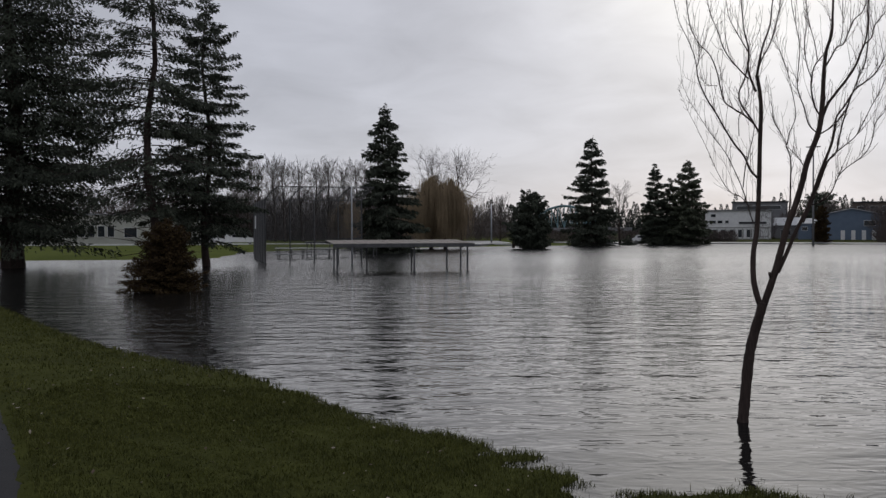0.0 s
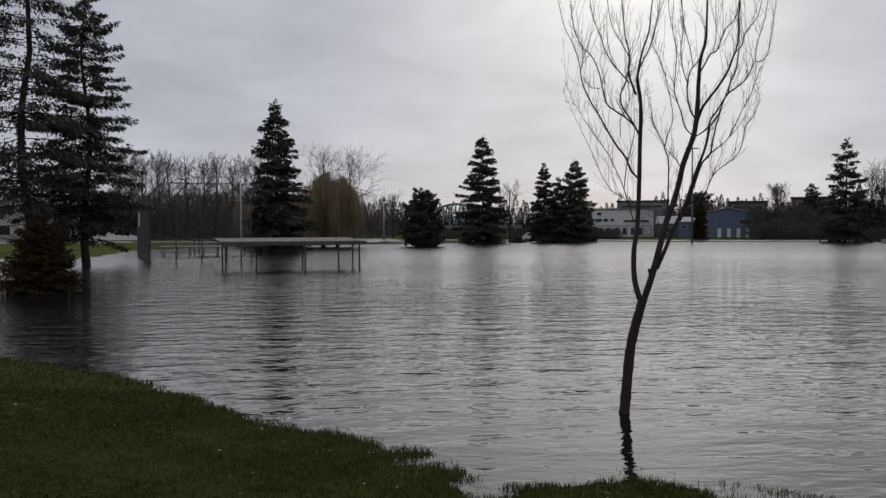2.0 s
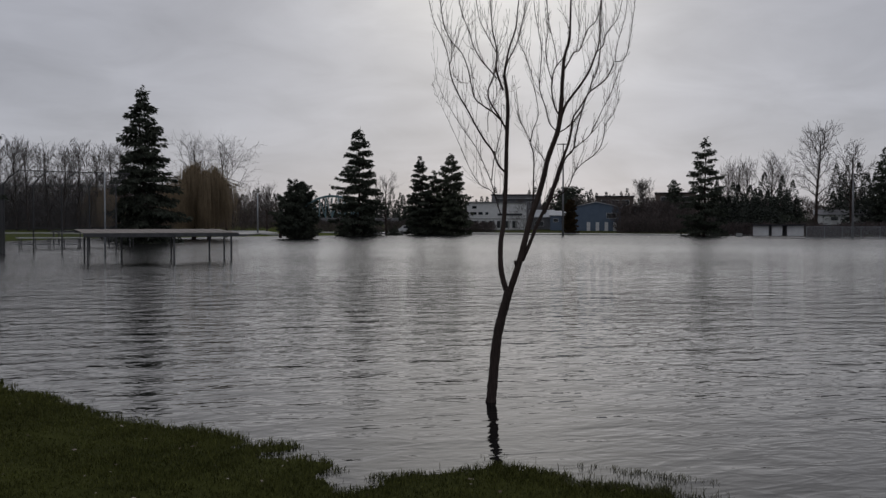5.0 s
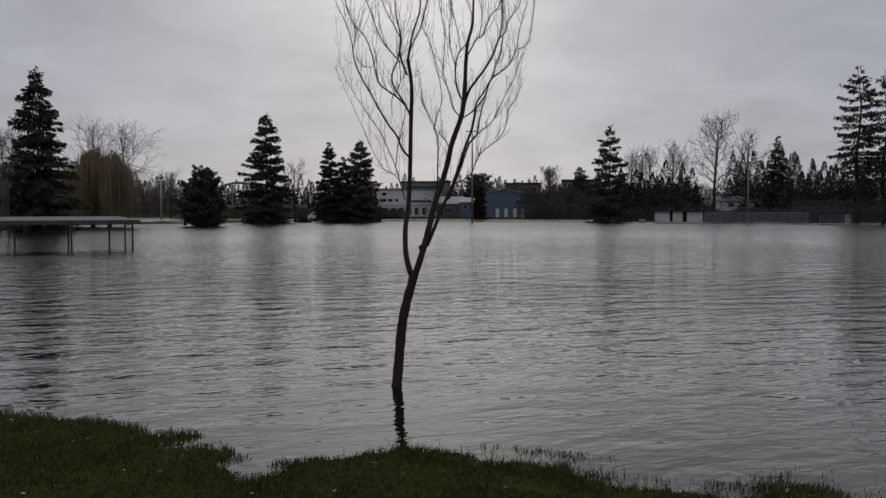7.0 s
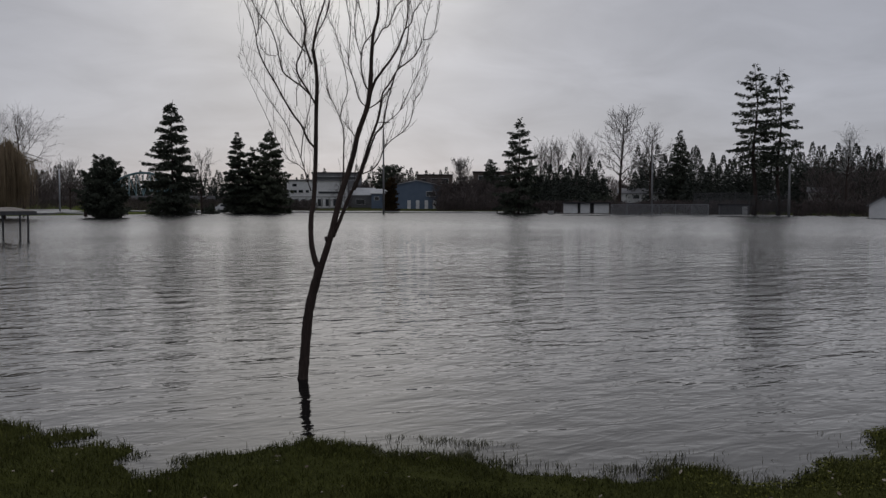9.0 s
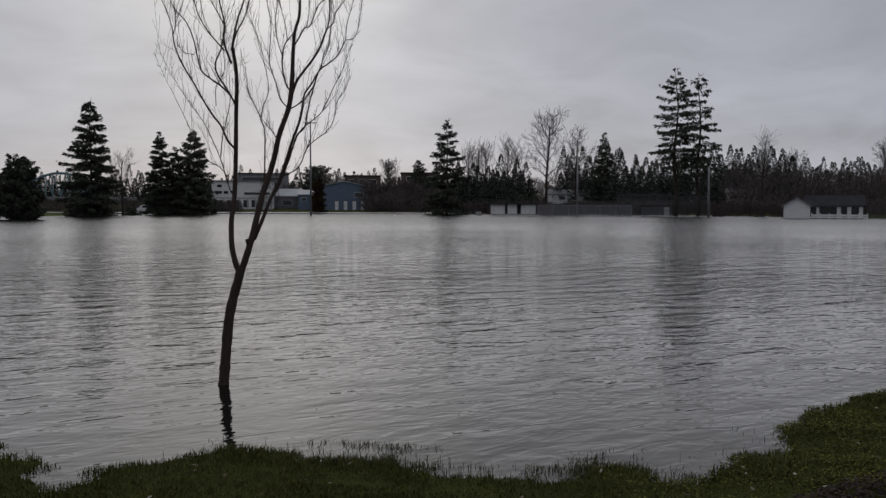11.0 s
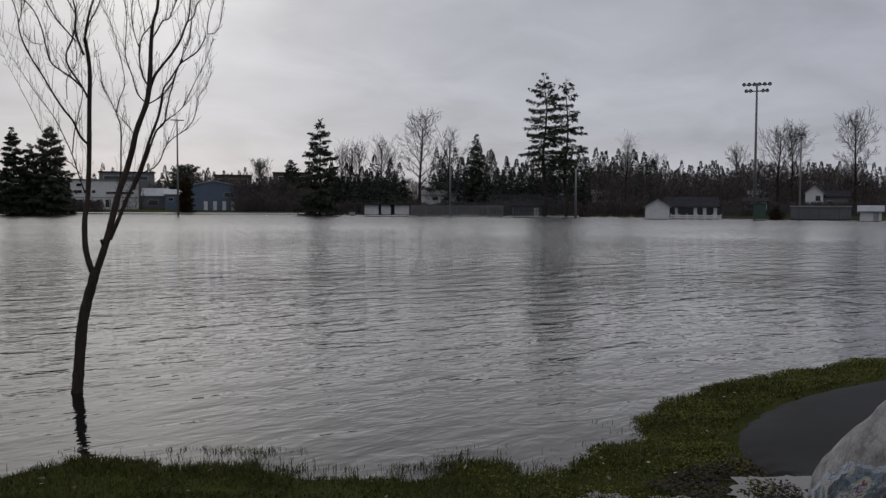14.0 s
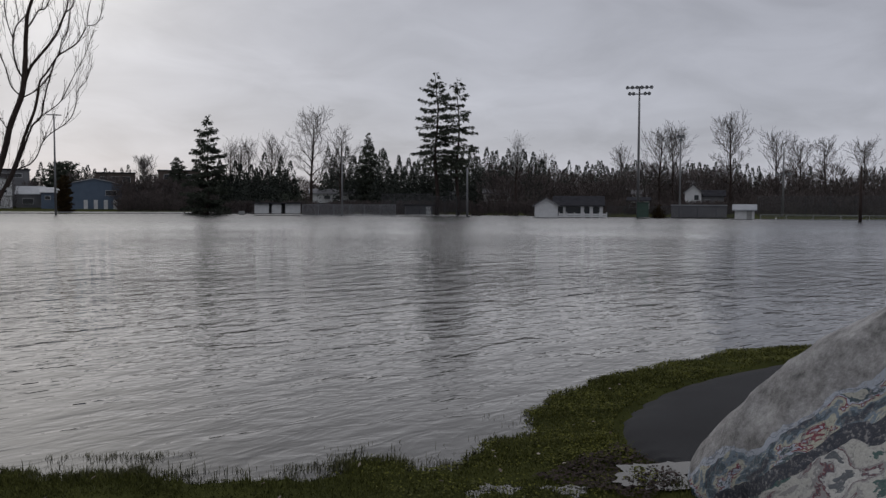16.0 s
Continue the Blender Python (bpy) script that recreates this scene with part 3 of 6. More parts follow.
# ---- the young tree standing in the water ----
def young_tree():
    rng = np.random.default_rng(5)
    t = thing("young_tree", 3.04, 8.86, -0.25, -18.5, "slender leafless young tree forked low, standing in flood water", "tree")
    lines = []

    def stem(name, pts, r0, r1, lean=0.0, sides=7, lump=0.0):
        """A tapering stem through (across, up) points, drifting by lean in depth."""
        far = len(pts) - 1
        way = [np.array([u, 0.5 * lean * i / far, v + 0.25]) for i, (u, v) in enumerate(pts)]
        line = []
        for i in range(far):
            a, b, c, d = way[max(i - 1, 0)], way[i], way[i + 1], way[min(i + 2, far)]
            for k in range(5):
                s = k / 5
                line.append(0.5 * (2 * b + (c - a) * s + (2 * a - 5 * b + 4 * c - d) * s * s + (3 * b - a - 3 * c + d) * s ** 3))
        line.append(way[-1])
        n = len(line) - 1
        radii = [(r0 + (r1 - r0) * (i / n) ** 0.85) * (1 + lump * math.sin(i * 2.3) * math.sin(i * 0.9)) for i in range(n + 1)]
        part(name, Geo().tube(line, radii, sides), M_BARK, t, smooth=True)
        return line, radii

    def limb(pts, r0, r1, lean):
        lines.append(stem("limb", pts, r0, r1, lean, 8 if r0 > 0.015 else 6, 0.05))

    stem("trunk", [(-0.02, -0.22), (0.00, 0.00), (0.02, 0.23), (0.06, 0.66), (0.11, 0.91), (0.16, 1.09), (0.19, 1.22)], 0.060, 0.046, 0.0, 14, 0.09)
    limb([(0.18, 1.15), (0.13, 1.30), (0.10, 1.47), (0.10, 1.72), (0.13, 1.93), (0.15, 2.32), (0.16, 2.81), (0.17, 3.14), (0.16, 3.33), (0.13, 3.51)], 0.032, 0.017, 0.10)
    limb([(0.13, 3.49), (0.15, 3.63), (0.19, 3.81), (0.25, 3.99), (0.27, 4.18), (0.30, 4.51), (0.27, 4.87)], 0.015, 0.004, 0.10)
    limb([(0.13, 3.47), (0.16, 3.62), (0.24, 3.78), (0.29, 3.91), (0.33, 4.10), (0.37, 4.39)], 0.01, 0.003, -0.15)
    limb([(0.12, 3.34), (0.05, 3.55), (0.05, 3.77), (0.01, 3.96), (-0.01, 4.14), (-0.04, 4.51)], 0.014, 0.004, 0.15)
    limb([(0.15, 2.93), (0.08, 3.06), (-0.02, 3.22), (-0.04, 3.34), (0.01, 3.47), (0.05, 3.61)], 0.012, 0.007, 0.02)
    limb([(0.14, 2.47), (0.07, 2.55), (0.01, 2.69), (-0.08, 2.81), (-0.17, 2.96), (-0.25, 3.11), (-0.35, 3.28), (-0.43, 3.47), (-0.45, 3.62)], 0.013, 0.006, -0.25)
    limb([(-0.45, 3.62), (-0.49, 3.78), (-0.55, 3.93), (-0.63, 4.11), (-0.69, 4.39)], 0.0055, 0.003, -0.10)
    limb([(-0.45, 3.62), (-0.43, 3.73), (-0.44, 3.87), (-0.52, 4.05), (-0.56, 4.33)], 0.005, 0.003, 0.10)
    limb([(0.10, 3.02), (0.01, 3.11), (-0.09, 3.18), (-0.18, 3.26), (-0.22, 3.40), (-0.26, 3.59), (-0.33, 3.76), (-0.44, 3.89), (-0.52, 4.07), (-0.56, 4.33)], 0.011, 0.0035, 0.25)
    limb([(0.10, 2.01), (0.05, 2.17), (0.00, 2.35), (-0.08, 2.55), (-0.17, 2.74), (-0.29, 2.91), (-0.41, 3.10), (-0.53, 3.31), (-0.61, 3.49)], 0.0075, 0.0013, 0.35)
    limb([(0.07, 2.17), (-0.02, 2.28), (-0.13, 2.34), (-0.24, 2.52), (-0.32, 2.71), (-0.42, 2.93), (-0.53, 3.16), (-0.61, 3.36)], 0.0045, 0.0012, -0.40)
    limb([(0.00, 2.38), (0.02, 2.57), (0.06, 2.74), (0.10, 2.93), (0.10, 3.14)], 0.007, 0.003, -0.20)
    limb([(0.05, 3.47), (-0.04, 3.57), (-0.13, 3.68), (-0.20, 3.81), (-0.25, 3.97), (-0.32, 4.14), (-0.36, 4.39)], 0.008, 0.003, -0.30)
    limb([(0.05, 3.74), (-0.02, 3.87), (-0.08, 3.99), (-0.14, 4.13), (-0.18, 4.39)], 0.006, 0.003, 0.20)
    limb([(-0.04, 2.90), (-0.04, 3.10), (0.01, 3.19), (0.05, 3.31), (0.04, 3.47)], 0.005, 0.002, 0.30)
    limb([(-0.25, 3.42), (-0.35, 3.44), (-0.42, 3.53)], 0.004, 0.002, 0.10)
    limb([(0.19, 1.17), (0.26, 1.38), (0.31, 1.55), (0.36, 1.75), (0.42, 1.99), (0.49, 2.19), (0.55, 2.40), (0.60, 2.62), (0.69, 2.87), (0.72, 3.02), (0.74, 3.25)], 0.036, 0.024, -0.05)
    limb([(0.74, 3.23), (0.75, 3.48), (0.77, 3.69), (0.82, 3.87), (0.83, 4.05), (0.84, 4.39), (0.87, 4.87)], 0.023, 0.006, 0.10)
    limb([(0.73, 3.03), (0.78, 3.17), (0.84, 3.26), (0.96, 3.42), (1.03, 3.54), (1.07, 3.65), (1.11, 3.76), (1.13, 3.91), (1.13, 4.10), (1.15, 4.45)], 0.016, 0.005, -0.20)
    limb([(0.33, 1.52), (0.41, 1.71), (0.50, 1.94), (0.59, 2.13), (0.67, 2.36), (0.73, 2.55), (0.81, 2.77), (0.85, 2.98)], 0.021, 0.012, -0.15)
    limb([(0.85, 2.97), (0.87, 3.06), (0.94, 3.16), (1.03, 3.31), (1.13, 3.39), (1.21, 3.46), (1.27, 3.56), (1.30, 3.63)], 0.011, 0.006, 0.20)
    limb([(1.30, 3.63), (1.38, 3.65), (1.43, 3.74), (1.47, 3.95), (1.50, 4.18), (1.53, 4.45)], 0.005, 0.0025, 0.10)
    limb([(1.30, 3.63), (1.32, 3.81), (1.37, 3.99), (1.41, 4.18), (1.43, 4.51)], 0.0045, 0.0025, -0.10)
    limb([(0.56, 2.02), (0.64, 2.21), (0.72, 2.43), (0.79, 2.62), (0.87, 2.71), (0.90, 2.86), (0.94, 3.03), (1.00, 3.23), (1.07, 3.42), (1.14, 3.59), (1.17, 3.79)], 0.015, 0.003, 0.40)
    limb([(0.64, 2.19), (0.75, 2.24), (0.82, 2.32), (0.87, 2.45), (0.94, 2.54), (1.06, 2.63), (1.13, 2.71), (1.17, 2.83), (1.19, 2.96), (1.27, 3.07), (1.32, 3.22)], 0.007, 0.0025, -0.35)
    limb([(0.83, 2.68), (0.94, 2.77), (1.04, 2.86), (1.11, 2.99), (1.19, 3.16), (1.27, 3.31), (1.33, 3.47), (1.37, 3.59)], 0.006, 0.0025, 0.30)
    limb([(0.40, 1.91), (0.44, 2.17), (0.45, 2.45), (0.45, 2.66), (0.41, 2.79)], 0.01, 0.0065, 0.20)
    limb([(0.41, 2.79), (0.44, 2.92), (0.49, 3.05), (0.49, 3.17), (0.45, 3.39), (0.41, 3.57), (0.35, 3.74), (0.29, 3.85)], 0.006, 0.002, 0.20)
    limb([(0.41, 2.79), (0.37, 2.88), (0.30, 3.00), (0.27, 3.10)], 0.004, 0.002, -0.20)
    limb([(0.73, 3.05), (0.67, 3.16), (0.64, 3.31), (0.64, 3.44), (0.67, 3.57), (0.75, 3.68)], 0.01, 0.006, 0.15)
    limb([(0.64, 3.43), (0.59, 3.59), (0.57, 3.78), (0.59, 3.97), (0.58, 4.21), (0.56, 4.51)], 0.0055, 0.003, -0.20)
    limb([(0.68, 2.91), (0.61, 2.99), (0.57, 3.14), (0.52, 3.28), (0.50, 3.37), (0.51, 3.54), (0.52, 3.72), (0.49, 3.91), (0.45, 4.10), (0.42, 4.39)], 0.007, 0.003, -0.40)
    limb([(0.75, 3.53), (0.81, 3.63), (0.87, 3.74), (0.93, 3.77), (0.98, 3.89), (1.03, 4.01), (1.12, 4.11), (1.17, 4.33)], 0.009, 0.004, 0.30)
    limb([(1.11, 3.74), (1.17, 3.80), (1.19, 3.90), (1.24, 3.97), (1.32, 4.09), (1.37, 4.33)], 0.007, 0.003, -0.20)
    limb([(0.89, 3.74), (0.92, 3.91), (0.92, 4.14), (0.93, 4.51)], 0.005, 0.003, 0.10)
    limb([(0.69, 3.62), (0.67, 3.78), (0.63, 3.96), (0.60, 4.14), (0.57, 4.45)], 0.005, 0.003, 0.25)
    limb([(0.59, 2.53), (0.56, 2.60), (0.50, 2.69), (0.43, 2.77)], 0.004, 0.0025, 0.10)
    limb([(0.70, 2.88), (0.81, 2.95), (0.89, 3.03), (0.96, 3.13), (1.00, 3.25)], 0.008, 0.005, 0.30)
    limb([(1.04, 3.31), (1.07, 3.47), (1.12, 3.56), (1.15, 3.74), (1.17, 3.96), (1.18, 4.33)], 0.006, 0.003, 0.40)
    # a cut stub below the fork of the leaning limb
    part("stub", Geo().tube([(0.27, -0.01, 1.72), (0.255, -0.02, 1.76), (0.252, -0.02, 1.775)], [0.02, 0.018, 0.011], 7), M_BARK, t, smooth=True)
    twigs = []

    def twig(p, d, L, r, level):
        n = 6
        for i in range(n):
            d = unit(d + rng.normal(0, 0.07, 3) + np.array([0, 0, 0.13]))
            q = p + d * L / n
            twigs.append((p, q, max(r * (1 - 0.8 * i / n), 0.0013), max(r * (1 - 0.8 * (i + 1) / n), 0.0013)))
            p = q
            if level < 1 and rng.random() < 0.35:
                twig(p, unit(d + unit(np.cross(d, rng.normal(0, 1, 3))) * rng.uniform(0.5, 1.0)), L * rng.uniform(0.2, 0.4), r * 0.7, level + 1)

    for line, radii in lines:
        for i in range(3, len(line)):
            if line[i][2] < 2.0:
                continue
            d = unit(line[i] - line[i - 1])
            inward = np.array([-(line[i][0] - 0.5) * 0.4, 0, 0.3])
            for k in range(2):
                if rng.random() < 0.55:
                    way = unit(d + unit(np.cross(d, rng.normal(0, 1, 3))) * rng.uniform(0.7, 1.6))
                    twig(line[i], way, rng.uniform(0.03, 0.09), 0.0018, 1)
            if rng.random() < 0.26:
                way = unit(d + unit(np.cross(d, rng.normal(0, 1, 3))) * rng.uniform(0.25, 0.6) + inward)
                twig(line[i], way, rng.uniform(0.15, 0.55), min(0.0026, radii[i] * 0.6), 0)
    tagged(part("twig_spray", sticks_mesh("twig_spray", twigs, 4), M_TWIG, t, "thin reddish-brown twigs"), kind="stuff")


young_tree()

# ---- conifers on the far side and by the clubhouse ----
conifer(-25.6, 52.1, 27, 7.6, 1, "huge dark spreading conifer with drooping boughs at the water's edge", 0.11, 44, 15, 170, 0.34, 0.3, 0.4, 0.05, trunk=0.62)
conifer(-16.4, 49.3, 25, 4.6, 2, "tall open-crowned dark conifer with ragged drooping boughs", 0.165, 34, 8, 130, 0.30, 0.5, 0.35, 0.2, trunk=0.27, bare_stub=60)
conifer(-14.6, 54.2, 17.8, 3.6, 3, "dark dense conifer with a bare lower trunk in water", 0.14, 30, 10, 130, 0.30, 0.35, 0.5, 0.08, trunk=0.24)
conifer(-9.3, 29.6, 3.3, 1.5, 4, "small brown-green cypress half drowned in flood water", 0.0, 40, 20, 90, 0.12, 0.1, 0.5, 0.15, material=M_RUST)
conifer(-6.0, 89.8, 16.3, 4.1, 6, "dark narrow conifer with a bent thin top", 0.03, 26, 11, 120, 0.5, 0.6, 0.72)
conifer(11.5, 111.4, 7.9, 3.2, 7, "low broad dark evergreen on the grass bank", 0.08, 18, 12, 90, 0.5, -0.5, 0.42, 0.1)
conifer(22.7, 133.1, 17.6, 4.3, 8, "tall dark spruce at the flood's edge", 0.06, 22, 11, 100, 0.6, 0.35, 0.6, 0.1)
conifer(34.9, 143.8, 14.2, 3.2, 9, "slim dark spruce in a clump of three", 0.02, 20, 11, 80, 0.6, 0.35, 0.7, group="spruce clump")
conifer(37.5, 144.2, 11.9, 2.8, 10, "shorter dark spruce in a clump of three", 0.02, 18, 10, 70, 0.6, 0.35, 0.75, group="spruce clump")
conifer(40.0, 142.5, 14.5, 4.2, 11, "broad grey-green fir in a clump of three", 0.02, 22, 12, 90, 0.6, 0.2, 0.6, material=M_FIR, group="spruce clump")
conifer(74.8, 120.7, 16.2, 4.6, 12, "tiered spruce with open layered boughs at the shore", 0.05, 17, 10, 90, 0.6, 0.25, 0.72)
conifer(101.4, 96.7, 22.8, 4.6, 13, "tall high-crowned fir with a long bare trunk", 0.34, 17, 7, 70, 0.62, 0.3, 0.55, 0.12, trunk=0.34, group="pair of tall firs")
conifer(104.5, 94.9, 22.1, 4.8, 14, "tall ragged fir with sparse uneven boughs", 0.28, 15, 7, 66, 0.62, 0.5, 0.62, 0.25, trunk=0.3, group="pair of tall firs")


# ---- bare trees and willows ----
FAR = "grey leafless tree beyond the flooded field"
for x, y, h, seed in ((-37.5, 168.0, 17.0, 20), (-35.0, 164.3, 17.0, 21), (-32.6, 170.3, 17.4, 22), (-29.9, 165.8, 16.6, 23), (-27.4, 170.3, 16.8, 24), (-24.6, 168.0, 16.2, 25),
                      (-22.4, 172.0, 17.2, 26), (-19.8, 168.5, 15.6, 27), (-17.0, 173.0, 17.0, 28), (-14.2, 170.0, 16.0, 29), (-40.5, 172.0, 17.4, 30)):
    bare_tree(x, y, h, seed, "tall grey leafless tree in a row behind the backstop", 4, 30, 0.12, (2, 2), group="row of bare trees", thin=0.02, spread=0.24, clear=0.14)
bare_tree(-1.5, 130.0, 15.05, 31, "broad leafless tree behind the willow", 5, 40, 0.08, (1, 2), thin=0.009, spread=0.42)
bare_tree(2.9, 132.0, 15.23, 32, "broad leafless tree with spreading limbs", 5, 44, 0.05, (1, 2), thin=0.009, spread=0.46)
bare_tree(28.9, 143.1, 11.63, 33, "slim leafless tree beside the tall spruce", 4, 40, 0.06, (1, 2), thin=0.01)
bare_tree(11.1, 169.6, 10.25, 34, FAR, 3, 34, 0.1, (2, 2), thin=0.02, group="far bare trees")
for x, y, h, seed, ang, top in (
        (99.1, 125.7, 19.22, 41, 42, 5), (104.7, 123.8, 17.07, 42, 38, 4), (143.9, 81.1, 17.07, 43, 38, 4),
        (146.0, 79.4, 16.91, 44, 34, 4), (145.1, 68.0, 18.38, 45, 42, 5), (166.6, 68.8, 16.29, 46, 32, 4),
        (168.0, 65.3, 14.59, 47, 34, 4), (174.4, 62.3, 14.26, 48, 34, 4), (176.5, 56.2, 14.30, 49, 34, 4),
        (178.8, 110.5, 15.44, 50, 34, 4), (176.8, 131.2, 14.26, 51, 34, 4), (111.0, 166.4, 16.71, 52, 26, 3),
        (115.3, 169.5, 16.87, 53, 26, 3), (112.2, 171.6, 16.41, 54, 26, 3), (119.1, 166.9, 18.23, 55, 24, 3),
        (124.0, 169.6, 16.30, 56, 24, 3), (89.0, 167.9, 11.48, 57, 40, 4), (89.0, 167.8, 11.43, 58, 36, 4)):
    bare_tree(x, y, h, seed, FAR, top, ang, 0.08, (2, 2), thin=0.017, spread=0.3, group="far bare trees")
bare_tree(117.6, 93.4, 14.55, 60, "pale narrow birch with fine hanging twigs", 4, 20, -0.06, (1, 2), thin=0.009, material=M_CONCRETE, spread=0.15, clear=0.4)


def willow(x, y, h, r, seed, trunks):
    """A weeping willow: arching limbs with long hanging strands."""
    rng = np.random.default_rng(seed)
    t = thing("willow_tree", x, y, gz(x, y) - 0.1, 0, "weeping willow with orange-brown hanging leafless strands", "willow tree")
    strands, limbs = [], []
    for k in range(trunks):
        sx = (k - (trunks - 1) / 2) * 1.9
        part("trunk", Geo().tube([(sx, 0, 0), (sx * 0.9, 0.1, h * 0.25), (sx * 0.7, 0.2, h * 0.55)], [0.28, 0.22, 0.14], 8), M_BARK, t, smooth=True)
        for j in range(26):
            a = rng.random() * 6.28
            L = r * rng.uniform(0.35, 1.0)
            p = np.array([sx * 0.8, 0.1, h * rng.uniform(0.3, 0.55)])
            crest = h * rng.uniform(0.8, 1.0) * (1 - 0.3 * (L / r) ** 2)
            mid = p + np.array([math.cos(a) * L * 0.5, math.sin(a) * L * 0.5, crest - p[2]])
            end = p + np.array([math.cos(a) * L, math.sin(a) * L, crest - p[2] - 0.8])
            limbs += [(p, mid, 0.06, 0.04), (mid, end, 0.04, 0.02)]
            for i in range(150):
                s = rng.random()
                q = (mid + (end - mid) * s if rng.random() < 0.7 else p + (mid - p) * (0.5 + 0.5 * s)) + rng.normal(0, 0.3, 3)
                drop = rng.uniform(0.25, 0.85) * q[2]
                out = np.array([math.cos(a), math.sin(a), 0]) * 0.12 * drop
                w = np.array([math.cos(a + 1.5), math.sin(a + 1.5), 0]) * rng.uniform(0.008, 0.02)
                e = q + out * rng.uniform(-0.5, 1) + np.array([0, 0, -drop]) + rng.normal(0, 0.12, 3)
                e[2] = max(e[2], 1.5)
                m2 = (q + e) / 2 + out * 0.4
                strands += [[q - w, q + w, m2 + w, m2 - w], [m2 - w, m2 + w, e + w * 0.3, e - w * 0.3]]
    tagged(part("branchwork", sticks_mesh("branchwork", limbs, 5), M_BARK, t), kind="stuff")
    tagged(part("curtain", quads_mesh("curtain", strands), M_WILLOW, t), kind="stuff")


willow(-0.6, 112.0, 10.9, 6.2, 70, 2)
willow(-12.7, 117.3, 7.47, 2.8, 71, 1)


def shrub(x, y, h, r, seed, label, material, size=0.3, n=2600):
    rng = np.random.default_rng(seed)
    t = thing("shrub", x, y, gz(x, y) - 0.05, 0, label, "shrub")
    stems = []
    for k in range(14):
        a, L = rng.random() * 6.28, rng.uniform(0.3, 0.8) * r
        stems.append((np.array([0, 0, 0.0]), np.array([math.cos(a) * L, math.sin(a) * L, h * rng.uniform(0.4, 0.9)]), 0.04, 0.012))
    tagged(part("branchwork", sticks_mesh("branchwork", stems, 5), M_BARK, t), kind="stuff")
    d = unit(rng.normal(0, 1, (n, 3)))
    d[:, 2] = np.abs(d[:, 2])
    lump = 0.75 + 0.3 * np.sin(d[:, 0] * 5 + seed) * np.cos(d[:, 1] * 4 + d[:, 2] * 5)
    p = d * (rng.random(n) ** 0.4 * lump)[:, None] * np.array([r, r, h])
    v, w = unit(rng.normal(0, 1, (n, 3))), unit(rng.normal(0, 1, (n, 3)))
    s = size * rng.uniform(0.5, 1.2, n)[:, None]
    tagged(part("foliage", quads_mesh("foliage", np.stack([p, p + v * s * 0.5 + w * s * 0.25, p + v * s, p + v * s * 0.5 - w * s * 0.25], 1)), material, t), kind="stuff")


shrub(29.3, 138.9, 2.6, 1.9, 80, "dark round evergreen shrub at the water's edge", M_NEEDLE, 0.35)
shrub(103.0, 58.0, 2.2, 1.2, 81, "dark brownish rounded shrub by the fence", M_RUST, 0.3)
shrub(52.1, 172.2, 2.6, 3.0, 82, "dark hedge shrub before the pale building", M_NEEDLE, 0.4)
shrub(100.7, 143.2, 4.0, 5.0, 83, "dark broad evergreen shrub behind the shore", M_NEEDLE, 0.5)
shrub(106.9, 142.3, 4.5, 5.0, 84, "dark broad evergreen shrub behind the shore", M_NEEDLE, 0.5)


# ---- far woods and brush ----
def polar(a, d):
    return d * math.sin(radians(a)), d * math.cos(radians(a))


def woods(name, label, a0, a1, d0, d1, lo, hi, count, seed, material, kind="fir", leaf=0.9, each=260, girth=(0.15, 0.22)):
    rng = np.random.default_rng(seed)
    out = []
    for i in range(count):
        a = a0 + (a1 - a0) * (i + rng.random()) / count
        D = rng.uniform(d0, d1)
        x, y = polar(a, D)
        base = gz(x, y) - 0.2
        h = max(2.0, rng.uniform(lo, hi) - base)
        n = each
        f = rng.random(n)
        th = rng.random(n) * 6.28
        if kind == "fir":
            f = f ** 1.15
            rad = h * rng.uniform(*girth) * (1 - f) * (0.85 + 0.15 * np.sin(f * 34)) * np.sqrt(rng.random(n)) + 0.06
            d = np.stack([np.cos(th) * 0.8, np.sin(th) * 0.8, rng.uniform(-0.8, 0.25, n) + 1.5 * np.clip(f - 0.75, 0, 1) * 4], 1)
            sz, wd = leaf * rng.uniform(0.35, 0.9, n) * (1.1 - 0.6 * f), 0.26
        else:
            rad = h * 0.34 * np.sqrt(np.maximum(0.05, np.sin(np.pi * np.clip(f * 0.85 + 0.15, 0, 1)))) * np.sqrt(rng.random(n))
            d = np.stack([np.cos(th) * 0.35, np.sin(th) * 0.35, rng.uniform(0.1, 1.0, n)], 1)
            sz, wd = leaf * rng.uniform(0.4, 1.1, n), 0.036
        p = np.stack([x + np.cos(th) * rad, y + np.sin(th) * rad, base + h * f * 0.95], 1)
        d = unit(d)
        w = unit(np.cross(d, rng.normal(0, 1, (n, 3))))
        sz = sz[:, None]
        out.append(np.stack([p, p + d * sz * 0.5 + w * sz * wd, p + d * sz, p + d * sz * 0.5 - w * sz * wd], 1))
    tagged(part(name, quads_mesh(name, np.concatenate(out)), material), label, "woods", kind="stuff")


